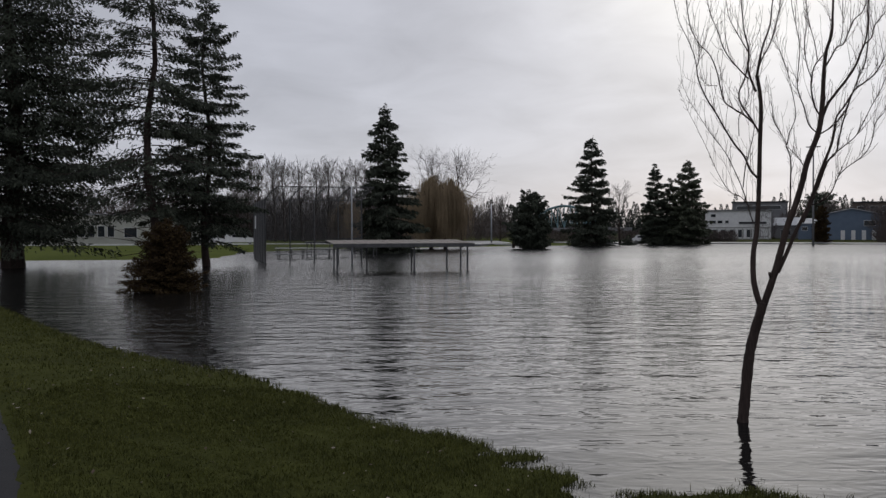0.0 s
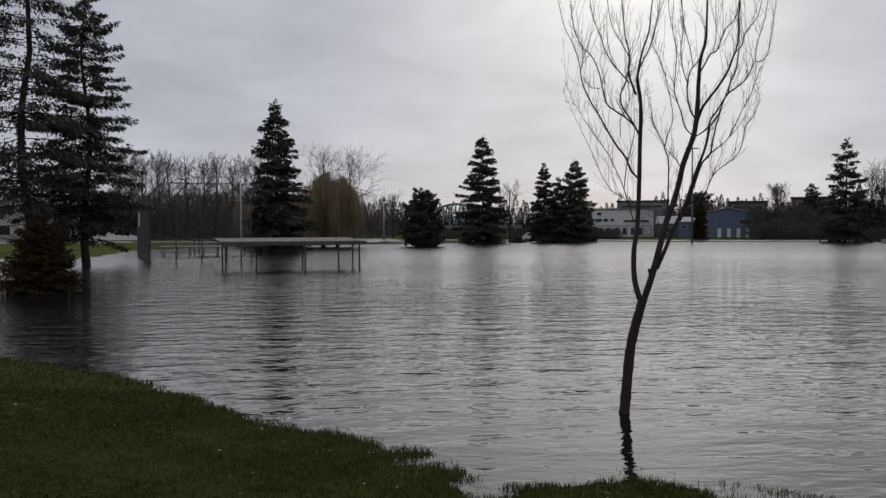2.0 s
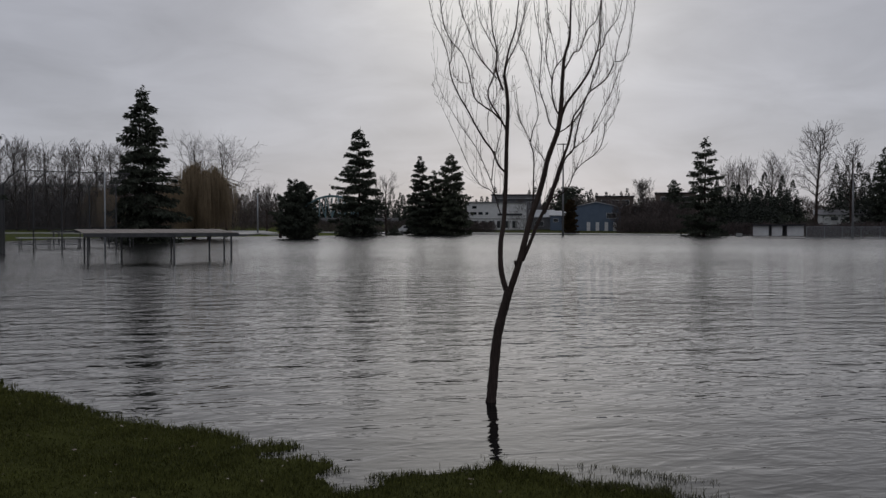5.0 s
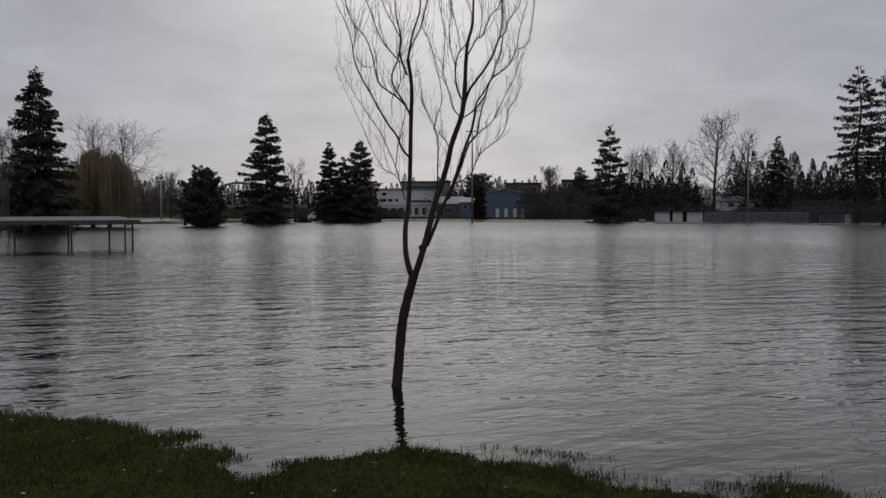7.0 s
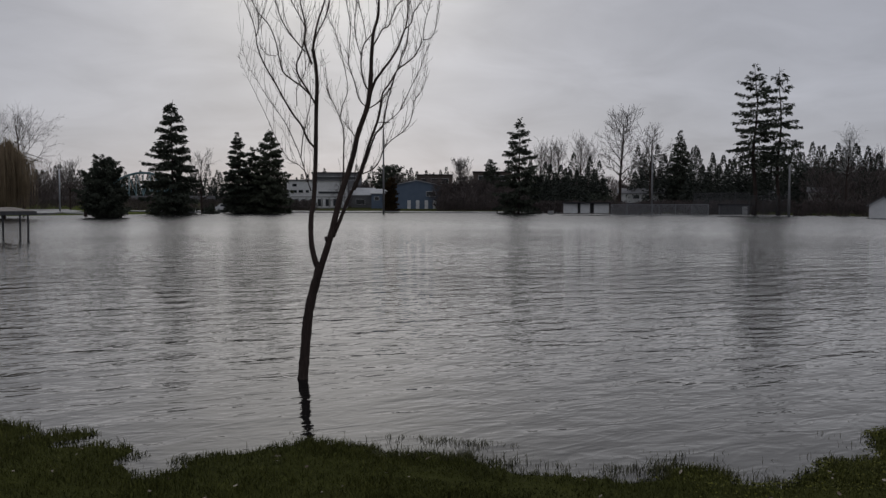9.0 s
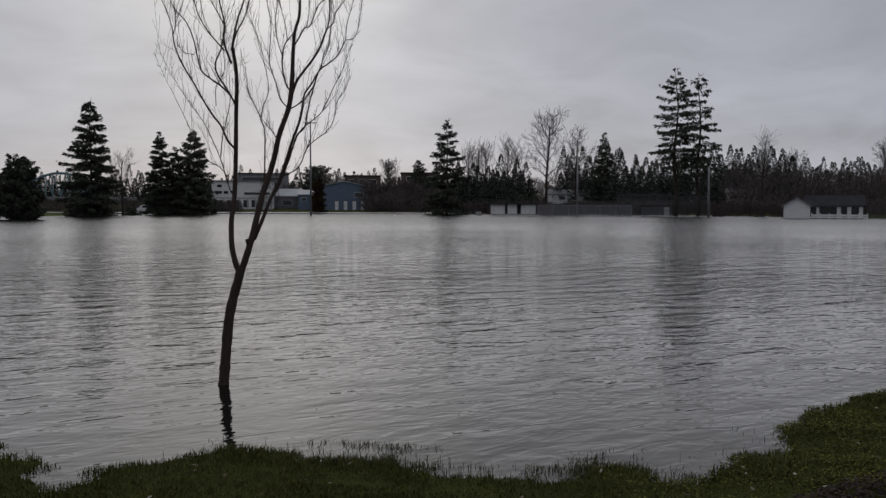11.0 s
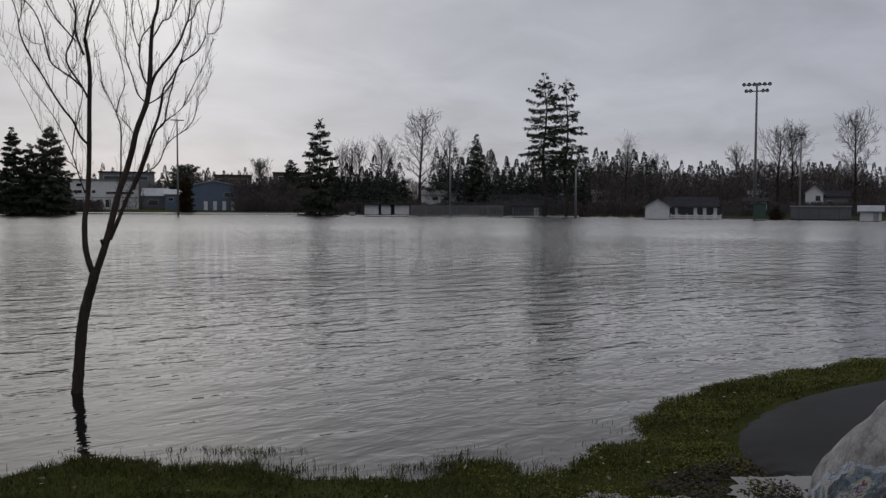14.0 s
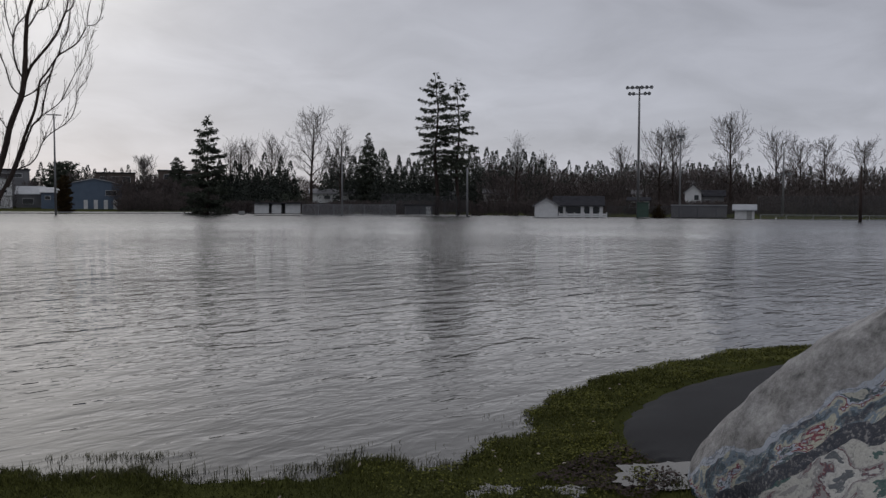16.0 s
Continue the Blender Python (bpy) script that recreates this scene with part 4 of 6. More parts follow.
woods("far_brush", "brown leafless brush beyond the field", -12.9, 4.3, 180, 230, 4.5, 8.5, 70, 100, M_BRUSH, "brush", 1.3, 700)
woods("far_brush", "dark leafless thicket behind the backstop", -14.5, -2.5, 176, 190, 7, 11, 60, 112, M_BRUSH, "brush", 1.3, 900)
woods("far_brush", "dark leafless woods behind the long building", -39.7, -12.2, 185, 230, 8, 14, 120, 101, M_BRUSH, "brush", 1.3, 700)
woods("far_brush", "brown leafless brush along the far shore", 17.0, 33.4, 200, 250, 4, 8, 70, 102, M_BRUSH, "brush", 1.3, 700)
woods("far_brush", "brown leafless brush along the far shore", 32.0, 51.0, 196, 230, 4, 9, 80, 103, M_BRUSH, "brush", 1.3, 700)
woods("far_brush", "reddish-brown leafless brush along the far shore", 49.5, 87.1, 160, 215, 4.5, 9.5, 170, 104, M_BRUSH, "brush", 1.3, 700)
woods("far_brush", "dim leafless brush before the houses on the rise", 26.5, 30.8, 185, 198, 3.5, 7, 26, 110, M_BRUSH, "brush", 1.3, 700)
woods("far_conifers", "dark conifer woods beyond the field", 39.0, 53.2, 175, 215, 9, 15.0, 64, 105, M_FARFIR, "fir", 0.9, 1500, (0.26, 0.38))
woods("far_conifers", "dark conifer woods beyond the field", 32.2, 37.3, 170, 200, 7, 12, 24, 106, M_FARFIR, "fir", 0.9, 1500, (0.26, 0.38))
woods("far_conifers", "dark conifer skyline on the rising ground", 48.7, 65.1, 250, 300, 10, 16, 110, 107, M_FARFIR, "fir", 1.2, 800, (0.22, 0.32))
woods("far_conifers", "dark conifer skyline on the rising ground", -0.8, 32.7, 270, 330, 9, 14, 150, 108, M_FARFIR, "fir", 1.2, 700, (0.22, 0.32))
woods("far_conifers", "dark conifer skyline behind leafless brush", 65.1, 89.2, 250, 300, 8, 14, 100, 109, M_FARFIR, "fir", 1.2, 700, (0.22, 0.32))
for a0, a1, d0, d1, lo, hi, n, seed in ((48.7, 65.8, 132, 150, 0.9, 1.7, 70, 120), (65.8, 82.5, 140, 155, 2.0, 4.0, 80, 121),
                                        (32.2, 48.7, 142, 158, 0.9, 1.7, 70, 122), (26.5, 32.2, 165, 178, 1.5, 4.5, 30, 123),
                                        (15.2, 18.5, 172, 182, 1.2, 2.4, 14, 124), (6.0, 15.6, 178, 195, 1.5, 3.5, 40, 125)):
    woods("low_brush", "low tangled brown brush along the far shore", a0, a1, d0, d1, lo, hi, n, seed, M_BRUSH, "brush", 0.8, 520)
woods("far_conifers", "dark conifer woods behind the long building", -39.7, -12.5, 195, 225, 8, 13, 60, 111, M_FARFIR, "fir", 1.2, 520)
conifer(123.6, 137.8, 16.46, 3.4, 15, "pointed dark conifer above the woods", 0.1, 28, 8, 26, 0.8, 0.3, 0.8)
conifer(104.6, 182.1, 11.47, 3.0, 16, "small rounded dark conifer on the rise", 0.15, 20, 9, 26, 0.8, 0.1, 0.5)
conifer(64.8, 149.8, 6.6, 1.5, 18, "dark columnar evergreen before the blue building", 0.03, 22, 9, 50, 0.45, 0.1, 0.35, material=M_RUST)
conifer(85.0, 197.5, 10.21, 5.5, 17, "broad dark evergreen behind the blue building", 0.1, 20, 12, 34, 0.9, 0.0, 0.4)


# ---- buildings ----
def add_window(t, x0, x1, z0, z1, y, frame_mat=None, frame=0.06):
    """A window set in a front wall: frame with sill and a pane behind it."""
    w = part("window", Geo().box(x0 - frame, y - 0.05, z0 - frame, x0, y + 0.05, z1 + frame).box(x1, y - 0.05, z0 - frame, x1 + frame, y + 0.05, z1 + frame)
             .box(x0, y - 0.05, z1, x1, y + 0.05, z1 + frame).box(x0, y - 0.09, z0 - frame, x1, y + 0.05, z0), frame_mat or M_WHITE, t)
    part("pane", Geo().box(x0, y - 0.02, z0, x1, y + 0.01, z1), M_PANE, w)


def flat_block(name, label, x, y, turn, w, d, h, wall, roof, windows=(), storeys=(), cat="building", base=None, parapet=0.25):
    t = thing(name, x, y, gz(x, y) - 0.1 if base is None else base, turn, label, cat)
    part("wall", Geo().box(-w / 2, 0, 0, w / 2, d, h), wall, t)
    part("roof", Geo().box(-w / 2 - 0.25, -0.3, h, w / 2 + 0.25, d + 0.3, h + parapet), roof, t)
    for x0, x1, z0, z1 in windows:
        add_window(t, x0, x1, z0, z1, -0.03)
    for z in storeys:
        part("cornice", Geo().box(-w / 2 - 0.1, -0.15, z, w / 2 + 0.1, -0.003, z + 0.18), M_CONCRETE, t)
    return t


def gable_house(label, x, y, turn, w, d, h, ridge, wall, roof, windows=(), door=None, along=True, base=None, name="house"):
    """A pitched-roof house; along: the ridge runs sideways."""
    t = thing(name, x, y, gz(x, y) - 0.1 if base is None else base, turn, label, "house" if name == "house" else "shed")
    g = Geo().box(-w / 2, 0, 0, w / 2, d, h)
    if along:
        for s in (-w / 2, w / 2):
            g.poly([(s, 0, h), (s, d, h), (s, d / 2, h + ridge)])
    else:
        for s in (0, d):
            g.poly([(-w / 2, s, h), (w / 2, s, h), (0, s, h + ridge)])
    part("wall", g, wall, t)
    o, k = 0.3, 0.14
    r = Geo()
    if along:
        for y0, y1 in ((-o, d / 2), (d + o, d / 2)):
            a, b = h - ridge * o / (d / 2), h + ridge
            lo = [(-w / 2 - o, y0, a), (w / 2 + o, y0, a), (w / 2 + o, y1, b), (-w / 2 - o, y1, b)]
            hi = [(p[0], p[1], p[2] + k) for p in lo]
            r.poly(lo).poly(hi)
            for i in range(4):
                r.poly([lo[i], lo[(i + 1) % 4], hi[(i + 1) % 4], hi[i]])
    else:
        for x0 in (-w / 2 - o, w / 2 + o):
            a, b = h - ridge * o / (w / 2), h + ridge
            lo = [(x0, -o, a), (x0, d + o, a), (0, d + o, b), (0, -o, b)]
            hi = [(p[0], p[1], p[2] + k) for p in lo]
            r.poly(lo).poly(hi)
            for i in range(4):
                r.poly([lo[i], lo[(i + 1) % 4], hi[(i + 1) % 4], hi[i]])
    part("roof", r, roof, t)
    for x0, x1, z0, z1 in windows:
        add_window(t, x0, x1, z0, z1, -0.03)
    if door:
        part("door", Geo().box(door[0], -0.06, 0.05, door[1], 0.02, 2.05), M_BROWNWALL, t)
    return t


# the long cream building beyond the left lawn
long_b = flat_block("school_building", "long single-storey cream building with dark square windows", -64.3, 135.5, 22.9, 53.6, 14, 4.6, M_CREAM, M_GREYWALL,
                    [(-1.44, -0.18, 1.1, 2.9), (1.35, 2.61, 1.1, 2.9), (3.06, 4.32, 1.1, 2.9), (7.11, 8.1, 1.2, 2.9), (8.55, 9.54, 1.2, 2.9), (10.08, 11.07, 1.2, 2.9), (11.52, 12.51, 1.2, 2.9), (14.04, 15.93, 1.1, 2.6), (-7.38, -6.12, 1.1, 2.9), (-10.8, -9.54, 1.1, 2.9)])
# storeyed pale building
wx = [(-5.2 + i * 1.75, -4.1 + i * 1.75, 0.6, 2.2) for i in range(6)]
flat_block("apartment_building", "pale storeyed building with decks and dark glazing", 63.9, 189.5, -19.0, 13.5, 10, 6.3, M_WHITE, M_GREYWALL,
           wx + [(-5.6, -4.6, 3.6, 4.2), (-4.2, -3.2, 3.6, 4.2), (-5.6, -4.6, 5.0, 5.6), (-2.6, -1.9, 3.6, 4.2), (0.2, 5.8, 3.4, 3.9)], (2.6, 0.1))
flat_block("apartment_building", "grey flat-roofed upper block with dark bands", 73.2, 202.1, -19.9, 12, 8, 8.2, M_GREYWALL, M_ROOF, [(-5, 4.5, 6.6, 7.4)])
for i in range(7):
    bx, by = polar(17.4 + i * 0.5, 197)
    tagged(part("deck_post", Geo().box(bx - 0.1, by - 0.1, gz(bx, by) - 0.1, bx + 0.1, by + 0.1, gz(bx, by) + 2.4), M_CONCRETE), "pale concrete post before the storeyed building", "post", "deck posts")
# the blue building with white doors
blue = gable_house("blue metal-sided building with a shallow roof and white doors", 81.3, 173.9, -25.0, 10.5, 12, 5.2, 1.1, M_BLUE, M_PALEROOF, [(2.2, 4.2, 2.9, 3.9)], None, False)
for x0 in (-2.0, -0.1, 1.8, 3.6):
    part("door", Geo().box(x0, -0.08, 0.1, x0 + 0.75, 0.02, 2.0), M_WHITE, blue, "white painted door")
gable_house("low blue-grey wing with a pale shallow roof", 76.1, 180.6, -22.8, 5.0, 9, 3.4, 1.0, M_BLUE, M_PALEROOF, [(-1.8, -0.8, 2.0, 2.7), (0.6, 1.6, 2.0, 2.7)])
gable_house("grey house with pale gable roof behind trees", 75.3, 190.7, -21.5, 5.5, 8, 3.0, 1.6, M_GREYWALL, M_PALEROOF, [(-1.5, 0.5, 0.9, 2.0)])
# brown flat-roofed houses on the rise
for x, y, a, w, h, wall, lab in (
        (103.9, 210.8, -26.1, 9.5, 9.09, M_BROWNWALL, "brown flat-roofed house on the rising ground"),
        (115.0, 199.2, -29.9, 10, 9.71, M_BROWNWALL, "brown flat-roofed house with a pale eave"),
        (98.5, 179.8, -28.6, 12, 5.16, M_GREYWALL, "grey dim house half hidden by trees"),
        (137.4, 196.8, -34.9, 10, 7.76, M_GREYWALL, "grey house half hidden by trees")):
    z = gz(x, y) - 0.1
    flat_block("house", lab, x, y, a, w, 9, h - z, wall, M_ROOF, [(-3.6, -1.8, h - z - 2.2, h - z - 0.9), (-0.9, 0.9, h - z - 2.2, h - z - 0.9), (1.8, 3.6, h - z - 2.2, h - z - 0.9)], (), "house")
for x, y, a, w in ((118.0, 142.6, -39.5, 9.5), (138.4, 127.4, -47.3, 6.5), (134.8, 111.8, -50.2, 5.5)):
    gable_house("long low pale house behind the brush", x, y, a, w, 6, 2.0, 0.9, M_WHITE, M_GREYWALL, [(-1.8, -0.6, 0.9, 1.6), (0.6, 1.8, 0.9, 1.6)], base=1.77)
gable_house("white gabled clubhouse with a plain front", 95.0, 70.2, -53.4, 3.1, 5, 2.4, 0.95, M_WHITE, M_GREYWALL, (), None, False)
gable_house("white clubhouse with a wide dark roof and dark windows", 100.8, 69.0, -55.5, 6.6, 6, 2.0, 1.2, M_WHITE, M_ROOF, [(-3.05, -2.1, 0.55, 1.85), (-1.75, 0.3, 0.55, 1.85), (0.75, 1.5, 0.55, 1.85), (1.95, 2.85, 0.55, 1.85)])
gable_house("small white far house between trees", 163.7, 96.8, -59.3, 3.2, 5, 2.4, 0.8, M_WHITE, M_GREYWALL, [(-1, -0.3, 1.2, 1.9), (0.4, 1.1, 1.2, 1.9)], base=1.48)
gable_house("white far house above the brush", 191.4, 98.4, -62.7, 2.8, 5, 3.6, 1.2, M_WHITE, M_GREYWALL, [(0.1, 0.8, 1.6, 2.4)], base=2.54)
gable_house("white far house with a steep gable above the brush", 133.3, 68.8, -62.7, 2.6, 5, 2.9, 1.1, M_WHITE, M_GREYWALL, [(0.2, 0.9, 1.6, 2.4)], None, False, base=0.9)
gable_house("low pale house with a grey roof behind the light mast", 120.5, 71.3, -59.4, 3.2, 5, 1.3, 0.5, M_WHITE, M_ROOF, [(-1.1, -0.3, 0.4, 1.0), (0.4, 1.1, 0.4, 1.0)], base=1.0)
gable_house("pale grey far house half hidden by brush", 139.1, 68.4, -63.8, 4.0, 5, 2.4, 0.9, M_GREYWALL, M_ROOF, [(-1.0, -0.3, 1.0, 1.7)], base=0.8)
hut = gable_house("small white timber shed with a pale roof", 104.2, 46.8, -65.7, 2.3, 1.9, 1.55, 0.5, M_WHITE, M_PALEROOF, (), None, True, name="shed")
part("door", Geo().box(0.25, -0.05, 0.05, 0.85, 0.03, 1.4), M_CONCRETE, hut, "pale grey door")
# low white dugout with dark open bays
dug2 = thing("dugout", 77.9, 106.7, 0.27, -36.0, "low white dugout with a dark flat roof and open bays", "dugout")
part("roof", Geo().box(-3.6, -0.5, 1.45, 3.5, 2.2, 1.62), M_ROOF, dug2)
for x0, x1 in ((-3.4, -1.3), (-0.9, 0.5), (1.1, 3.3)):
    part("wall", Geo().box(x0, 0, 0, x1, 0.15, 1.45), M_WHITE, dug2)
part("back_wall", Geo().box(-3.4, 2.0, 0, 3.3, 2.15, 1.45), M_GREYWALL, dug2)
dug3 = thing("shed", 91.3, 89.8, 0.19, -45.3, "low grey shed with a white door", "shed")
part("wall", Geo().box(-2.6, 0, 0, 1.4, 2, 1.3), M_GREYWALL, dug3)
part("roof", Geo().box(-2.8, -0.3, 1.3, 2.0, 2.2, 1.45), M_ROOF, dug3)
part("door", Geo().box(0.5, -0.06, 0, 1.2, 0.02, 1.15), M_WHITE, dug3, "white door")
longshed = thing("shed", 107.2, 54.3, 0.10, -63.0, "long low grey shed with a pale roof edge", "shed")
part("wall", Geo().box(-3.6, 0, 0, 3.4, 2.5, 1.55), M_GREYWALL, longshed)
part("roof", Geo().box(-3.7, -0.2, 1.55, 3.5, 2.7, 1.65), M_PALEROOF, longshed)
box = thing("green_cabin", 100.3, 58.7, 0.11, -59.5, "small green cabin by the light mast", "cabin")
part("wall", Geo().box(-0.75, 0, 0, 0.75, 1.2, 1.85, 0.03), M_GREENPAINT, box)
part("roof", Geo().box(-0.85, -0.1, 1.85, 0.85, 1.3, 1.95), M_GREENPAINT, box)


# ---- road, car park and bridge on the far left ----
def slab(name, pts, z, material, label, cat):
    g = Geo()
    n = len(pts)
    g.poly([(x, y, gz(x, y) + z) for x, y in pts])
    for i in range(n):
        (x0, y0), (x1, y1) = pts[i], pts[(i + 1) % n]
        g.poly([(x0, y0, gz(x0, y0) - 0.3), (x1, y1, gz(x1, y1) - 0.3), (x1, y1, gz(x1, y1) + z), (x0, y0, gz(x0, y0) + z)])
    tagged(part(name, g, material), label, cat, kind="structure")


slab("road", [(-86.0, 110.5), (-30.4, 136.7), (-11.0, 137.6), (-11.7, 145.5), (-31.9, 143.5), (-90.2, 116.0)], 0.06, M_CONCRETE, "pale wet road along the lawn", "road")
slab("kerb", [(-84.4, 108.5), (-29.8, 134.1), (-29.9, 134.7), (-84.7, 108.9)], 0.22, M_WHITE, "low pale concrete kerb along the road", "kerb")
slab("car_park", [(-12.3, 132.4), (5.7, 132.9), (11.7, 149.5), (11.0, 177.7), (-14.2, 177.4)], 0.08, M_ROADTOP, "wet shining car park behind the willow", "car park")
slab("footpath", [(8.2, 138.8), (12.2, 133.4), (12.8, 135.4), (9.3, 142.7)], 0.07, M_CONCRETE, "pale footpath over the grass bank", "path")
slab("field_track", [(17.1, 159.0), (47.1, 152.9), (86.7, 124.9), (89.0, 128.2), (48.9, 158.6), (17.7, 165.0)], 0.05, M_ROADTOP, "wet road behind the far shore", "road")


def truss_bridge():
    t = thing("bridge", 35.7, 257.4, 0, -7.8, "blue-green steel truss bridge with an arched top chord", "bridge")
    n, half, z0 = 10, 9.5, 3.6
    for y in (0, 5):
        top = []
        for i in range(n + 1):
            f = i / n
            top.append((-half + 2 * half * f, y, z0 + 0.3 + 6.2 * math.sin(math.pi * (0.08 + 0.84 * f)) ** 0.8))
        part("top_chord", Geo().tube(top, 0.28, 6), M_BRIDGE, t)
        for i in range(n + 1):
            part("post", Geo().tube([(top[i][0], y, z0), top[i]], 0.14, 5), M_BRIDGE, t)
            if i < n:
                a, b = ((top[i][0], y, z0), top[i + 1]) if i >= n / 2 else (top[i], (top[i + 1][0], y, z0))
                part("brace", Geo().tube([a, b], 0.12, 5), M_BRIDGE, t)
    part("deck", Geo().box(-half - 14, -0.5, z0 - 1.0, half + 10, 5.5, z0, 0.1), M_GREYWALL, t)
    for x in (-half, half):
        part("pier", Geo().box(x - 0.8, 0.5, -1, x + 0.8, 4.5, z0 - 1.0), M_CONCRETE, t)


truss_bridge()


def vehicle(x, y, turn, w, h, label, material, cab=0.3, boxy=True):
    t = thing("van" if boxy else "car", x, y, gz(x, y), turn, label, "van" if boxy else "car")
    g = Geo()
    prof = ([(-w / 2, 0.35), (w / 2, 0.35), (w / 2, h * 0.55), (w / 2 - w * cab * 0.5, h * 0.6), (w / 2 - w * cab, h), (-w / 2 + 0.1, h), (-w / 2, h - 0.15)] if boxy else
            [(-w / 2, 0.3), (w / 2, 0.3), (w / 2, h * 0.55), (w * 0.27, h * 0.62), (w * 0.12, h), (-w * 0.28, h), (-w * 0.42, h * 0.62), (-w / 2, h * 0.58)])
    n = len(prof)
    for s in (0, 1.8):
        g.poly([(a, s, b) for a, b in prof])
    for i in range(n):
        (a, b), (c, d) = prof[i], prof[(i + 1) % n]
        g.poly([(a, 0, b), (c, 0, d), (c, 1.8, d), (a, 1.8, b)])
    part("body", g, material, t)
    part("window", Geo().box(-w * 0.25, -0.02, h * 0.64, w * 0.1, 0.02, h * 0.9), M_PANE, t)
    for sx in (-w * 0.32, w * 0.32):
        for sy in (0.02, 1.62):
            wheel = part("wheel", Geo().tube([(sx, sy, 0.33), (sx, sy + 0.16, 0.33)], 0.33, 14), M_TYRE, t)
            part("rim", Geo().tube([(sx, sy - 0.02, 0.33), (sx, sy + 0.18, 0.33)], 0.18, 10), M_STEEL, wheel)


vehicle(-31.9, 137.3, 13.1, 4.6, 1.75, "white parked camper van on the road", M_WHITE)
vehicle(-36.2, 137.3, 14.8, 4.4, 1.55, "white parked pickup car on the road", M_WHITE, boxy=False)
vehicle(36.3, 158.8, -12.8, 3.8, 1.4, "white parked car under the spruces", M_WHITE, boxy=False)
vehicle(38.6, 158.3, -13.6, 3.8, 1.4, "silver parked car under the spruces", M_STEEL, boxy=False)


# ---- poles and masts ----
def pole(name, x, y, h, r, label, material=None, arms=(), lamps=(), cat="pole", base=None):
    t = thing(name, x, y, gz(x, y) - 0.2 if base is None else base, -math.degrees(math.atan2(x, y)), label, cat)
    part("shaft", Geo().tube([(0, 0, 0), (0, 0, h * 0.5), (0, 0, h)], [r, r * 0.85, r * 0.6], 9), material or M_POLE, t, smooth=True)
    for z, half in arms:
        part("crossarm", Geo().box(-half, -0.08, z - 0.07, half, 0.08, z + 0.07), material or M_POLE, t)
    for lx, lz in lamps:
        lamp = part("floodlight", Geo().tube([(lx, -0.1, lz + 0.05), (lx, -0.35, lz - 0.02), (lx, -0.55, lz - 0.12)], [0.1, 0.2, 0.26], 10), M_DARKSTEEL, t)
        part("glass", Geo().tube([(lx, -0.56, lz - 0.125), (lx, -0.58, lz - 0.13)], 0.23, 10), M_STEEL, lamp)
    return t


mh = 17.71
pole("light_mast", 106.8, 63.3, mh + 0.3, 0.20, "tall grey steel light mast with two rows of floodlights", M_POLE, ((mh + 0.1, 1.75), (mh - 0.75, 1.45)),
     [(-1.6 + i * 0.64, mh + 0.2) for i in range(6)] + [(-1.3 + i * 0.52, mh - 0.65) for i in range(6) if i not in (2, 3)], "light mast")
pole("utility_pole", 53.8, 127.1, 15.41, 0.16, "slender grey pole with a short crossarm standing in water", None, ((15.24, 1.0),))
pole("utility_pole", 85.3, 100.8, 9.80, 0.16, "slender pale pole at the flood's edge")
pole("utility_pole", 95.8, 85.1, 7.91, 0.18, "grey pole behind the backstop")
ph = 11.02
pole("light_mast", 107.8, 57.5, ph + 0.2, 0.14, "thin light mast with small white lamps", M_POLE, ((ph - 0.2, 0.35),), [(-0.3, ph), (0.3, ph), (0.0, ph - 0.5)], "light mast")
qh = 9.92
pole("utility_pole", 125.4, 50.7, qh, 0.16, "thin pole with a pale crossarm", None, ((qh * 0.62, 1.1),), [(-0.8, qh * 0.63), (0.8, qh * 0.63)])
pole("timber_post", 99.3, 31.7, 6.82, 0.19, "stout dark timber pole in the water", M_BARK)
pole("utility_pole", -5.8, 55.7, 5.9, 0.06, "thin pale pole beside the backstop", M_STEEL)
pole("utility_pole", 8.3, 149.8, 6.97, 0.14, "pale pole beside the car park", M_STEEL)
pole("timber_post", 9.8, 121.6, 2.6, 0.25, "dark stump-like timber post on the bank", M_BARK)
pole("timber_post", 10.7, 121.5, 2.7, 0.2, "pale timber post on the bank", M_WOOD)
for x, y in ((65.6, 121.4), (79.0, 115.6), (103.8, 42.7)):
    pole("marker_post", x, y, 0.95, 0.09, "short white marker post at the water's edge", M_WHITE, cat="post")
sign = thing("sign", 75.8, 113.0, gz(75.8, 113.0), -33.7, "small pale sign on two legs at the shore", "sign")
part("panel", Geo().box(-0.45, 0, 0.45, 0.45, 0.04, 1.3), M_CONCRETE, sign)
for sx in (-0.35, 0.35):
    part("leg", Geo().tube([(sx, 0.06, 0), (sx, 0.06, 1.2)], 0.03, 6), M_STEEL, sign)


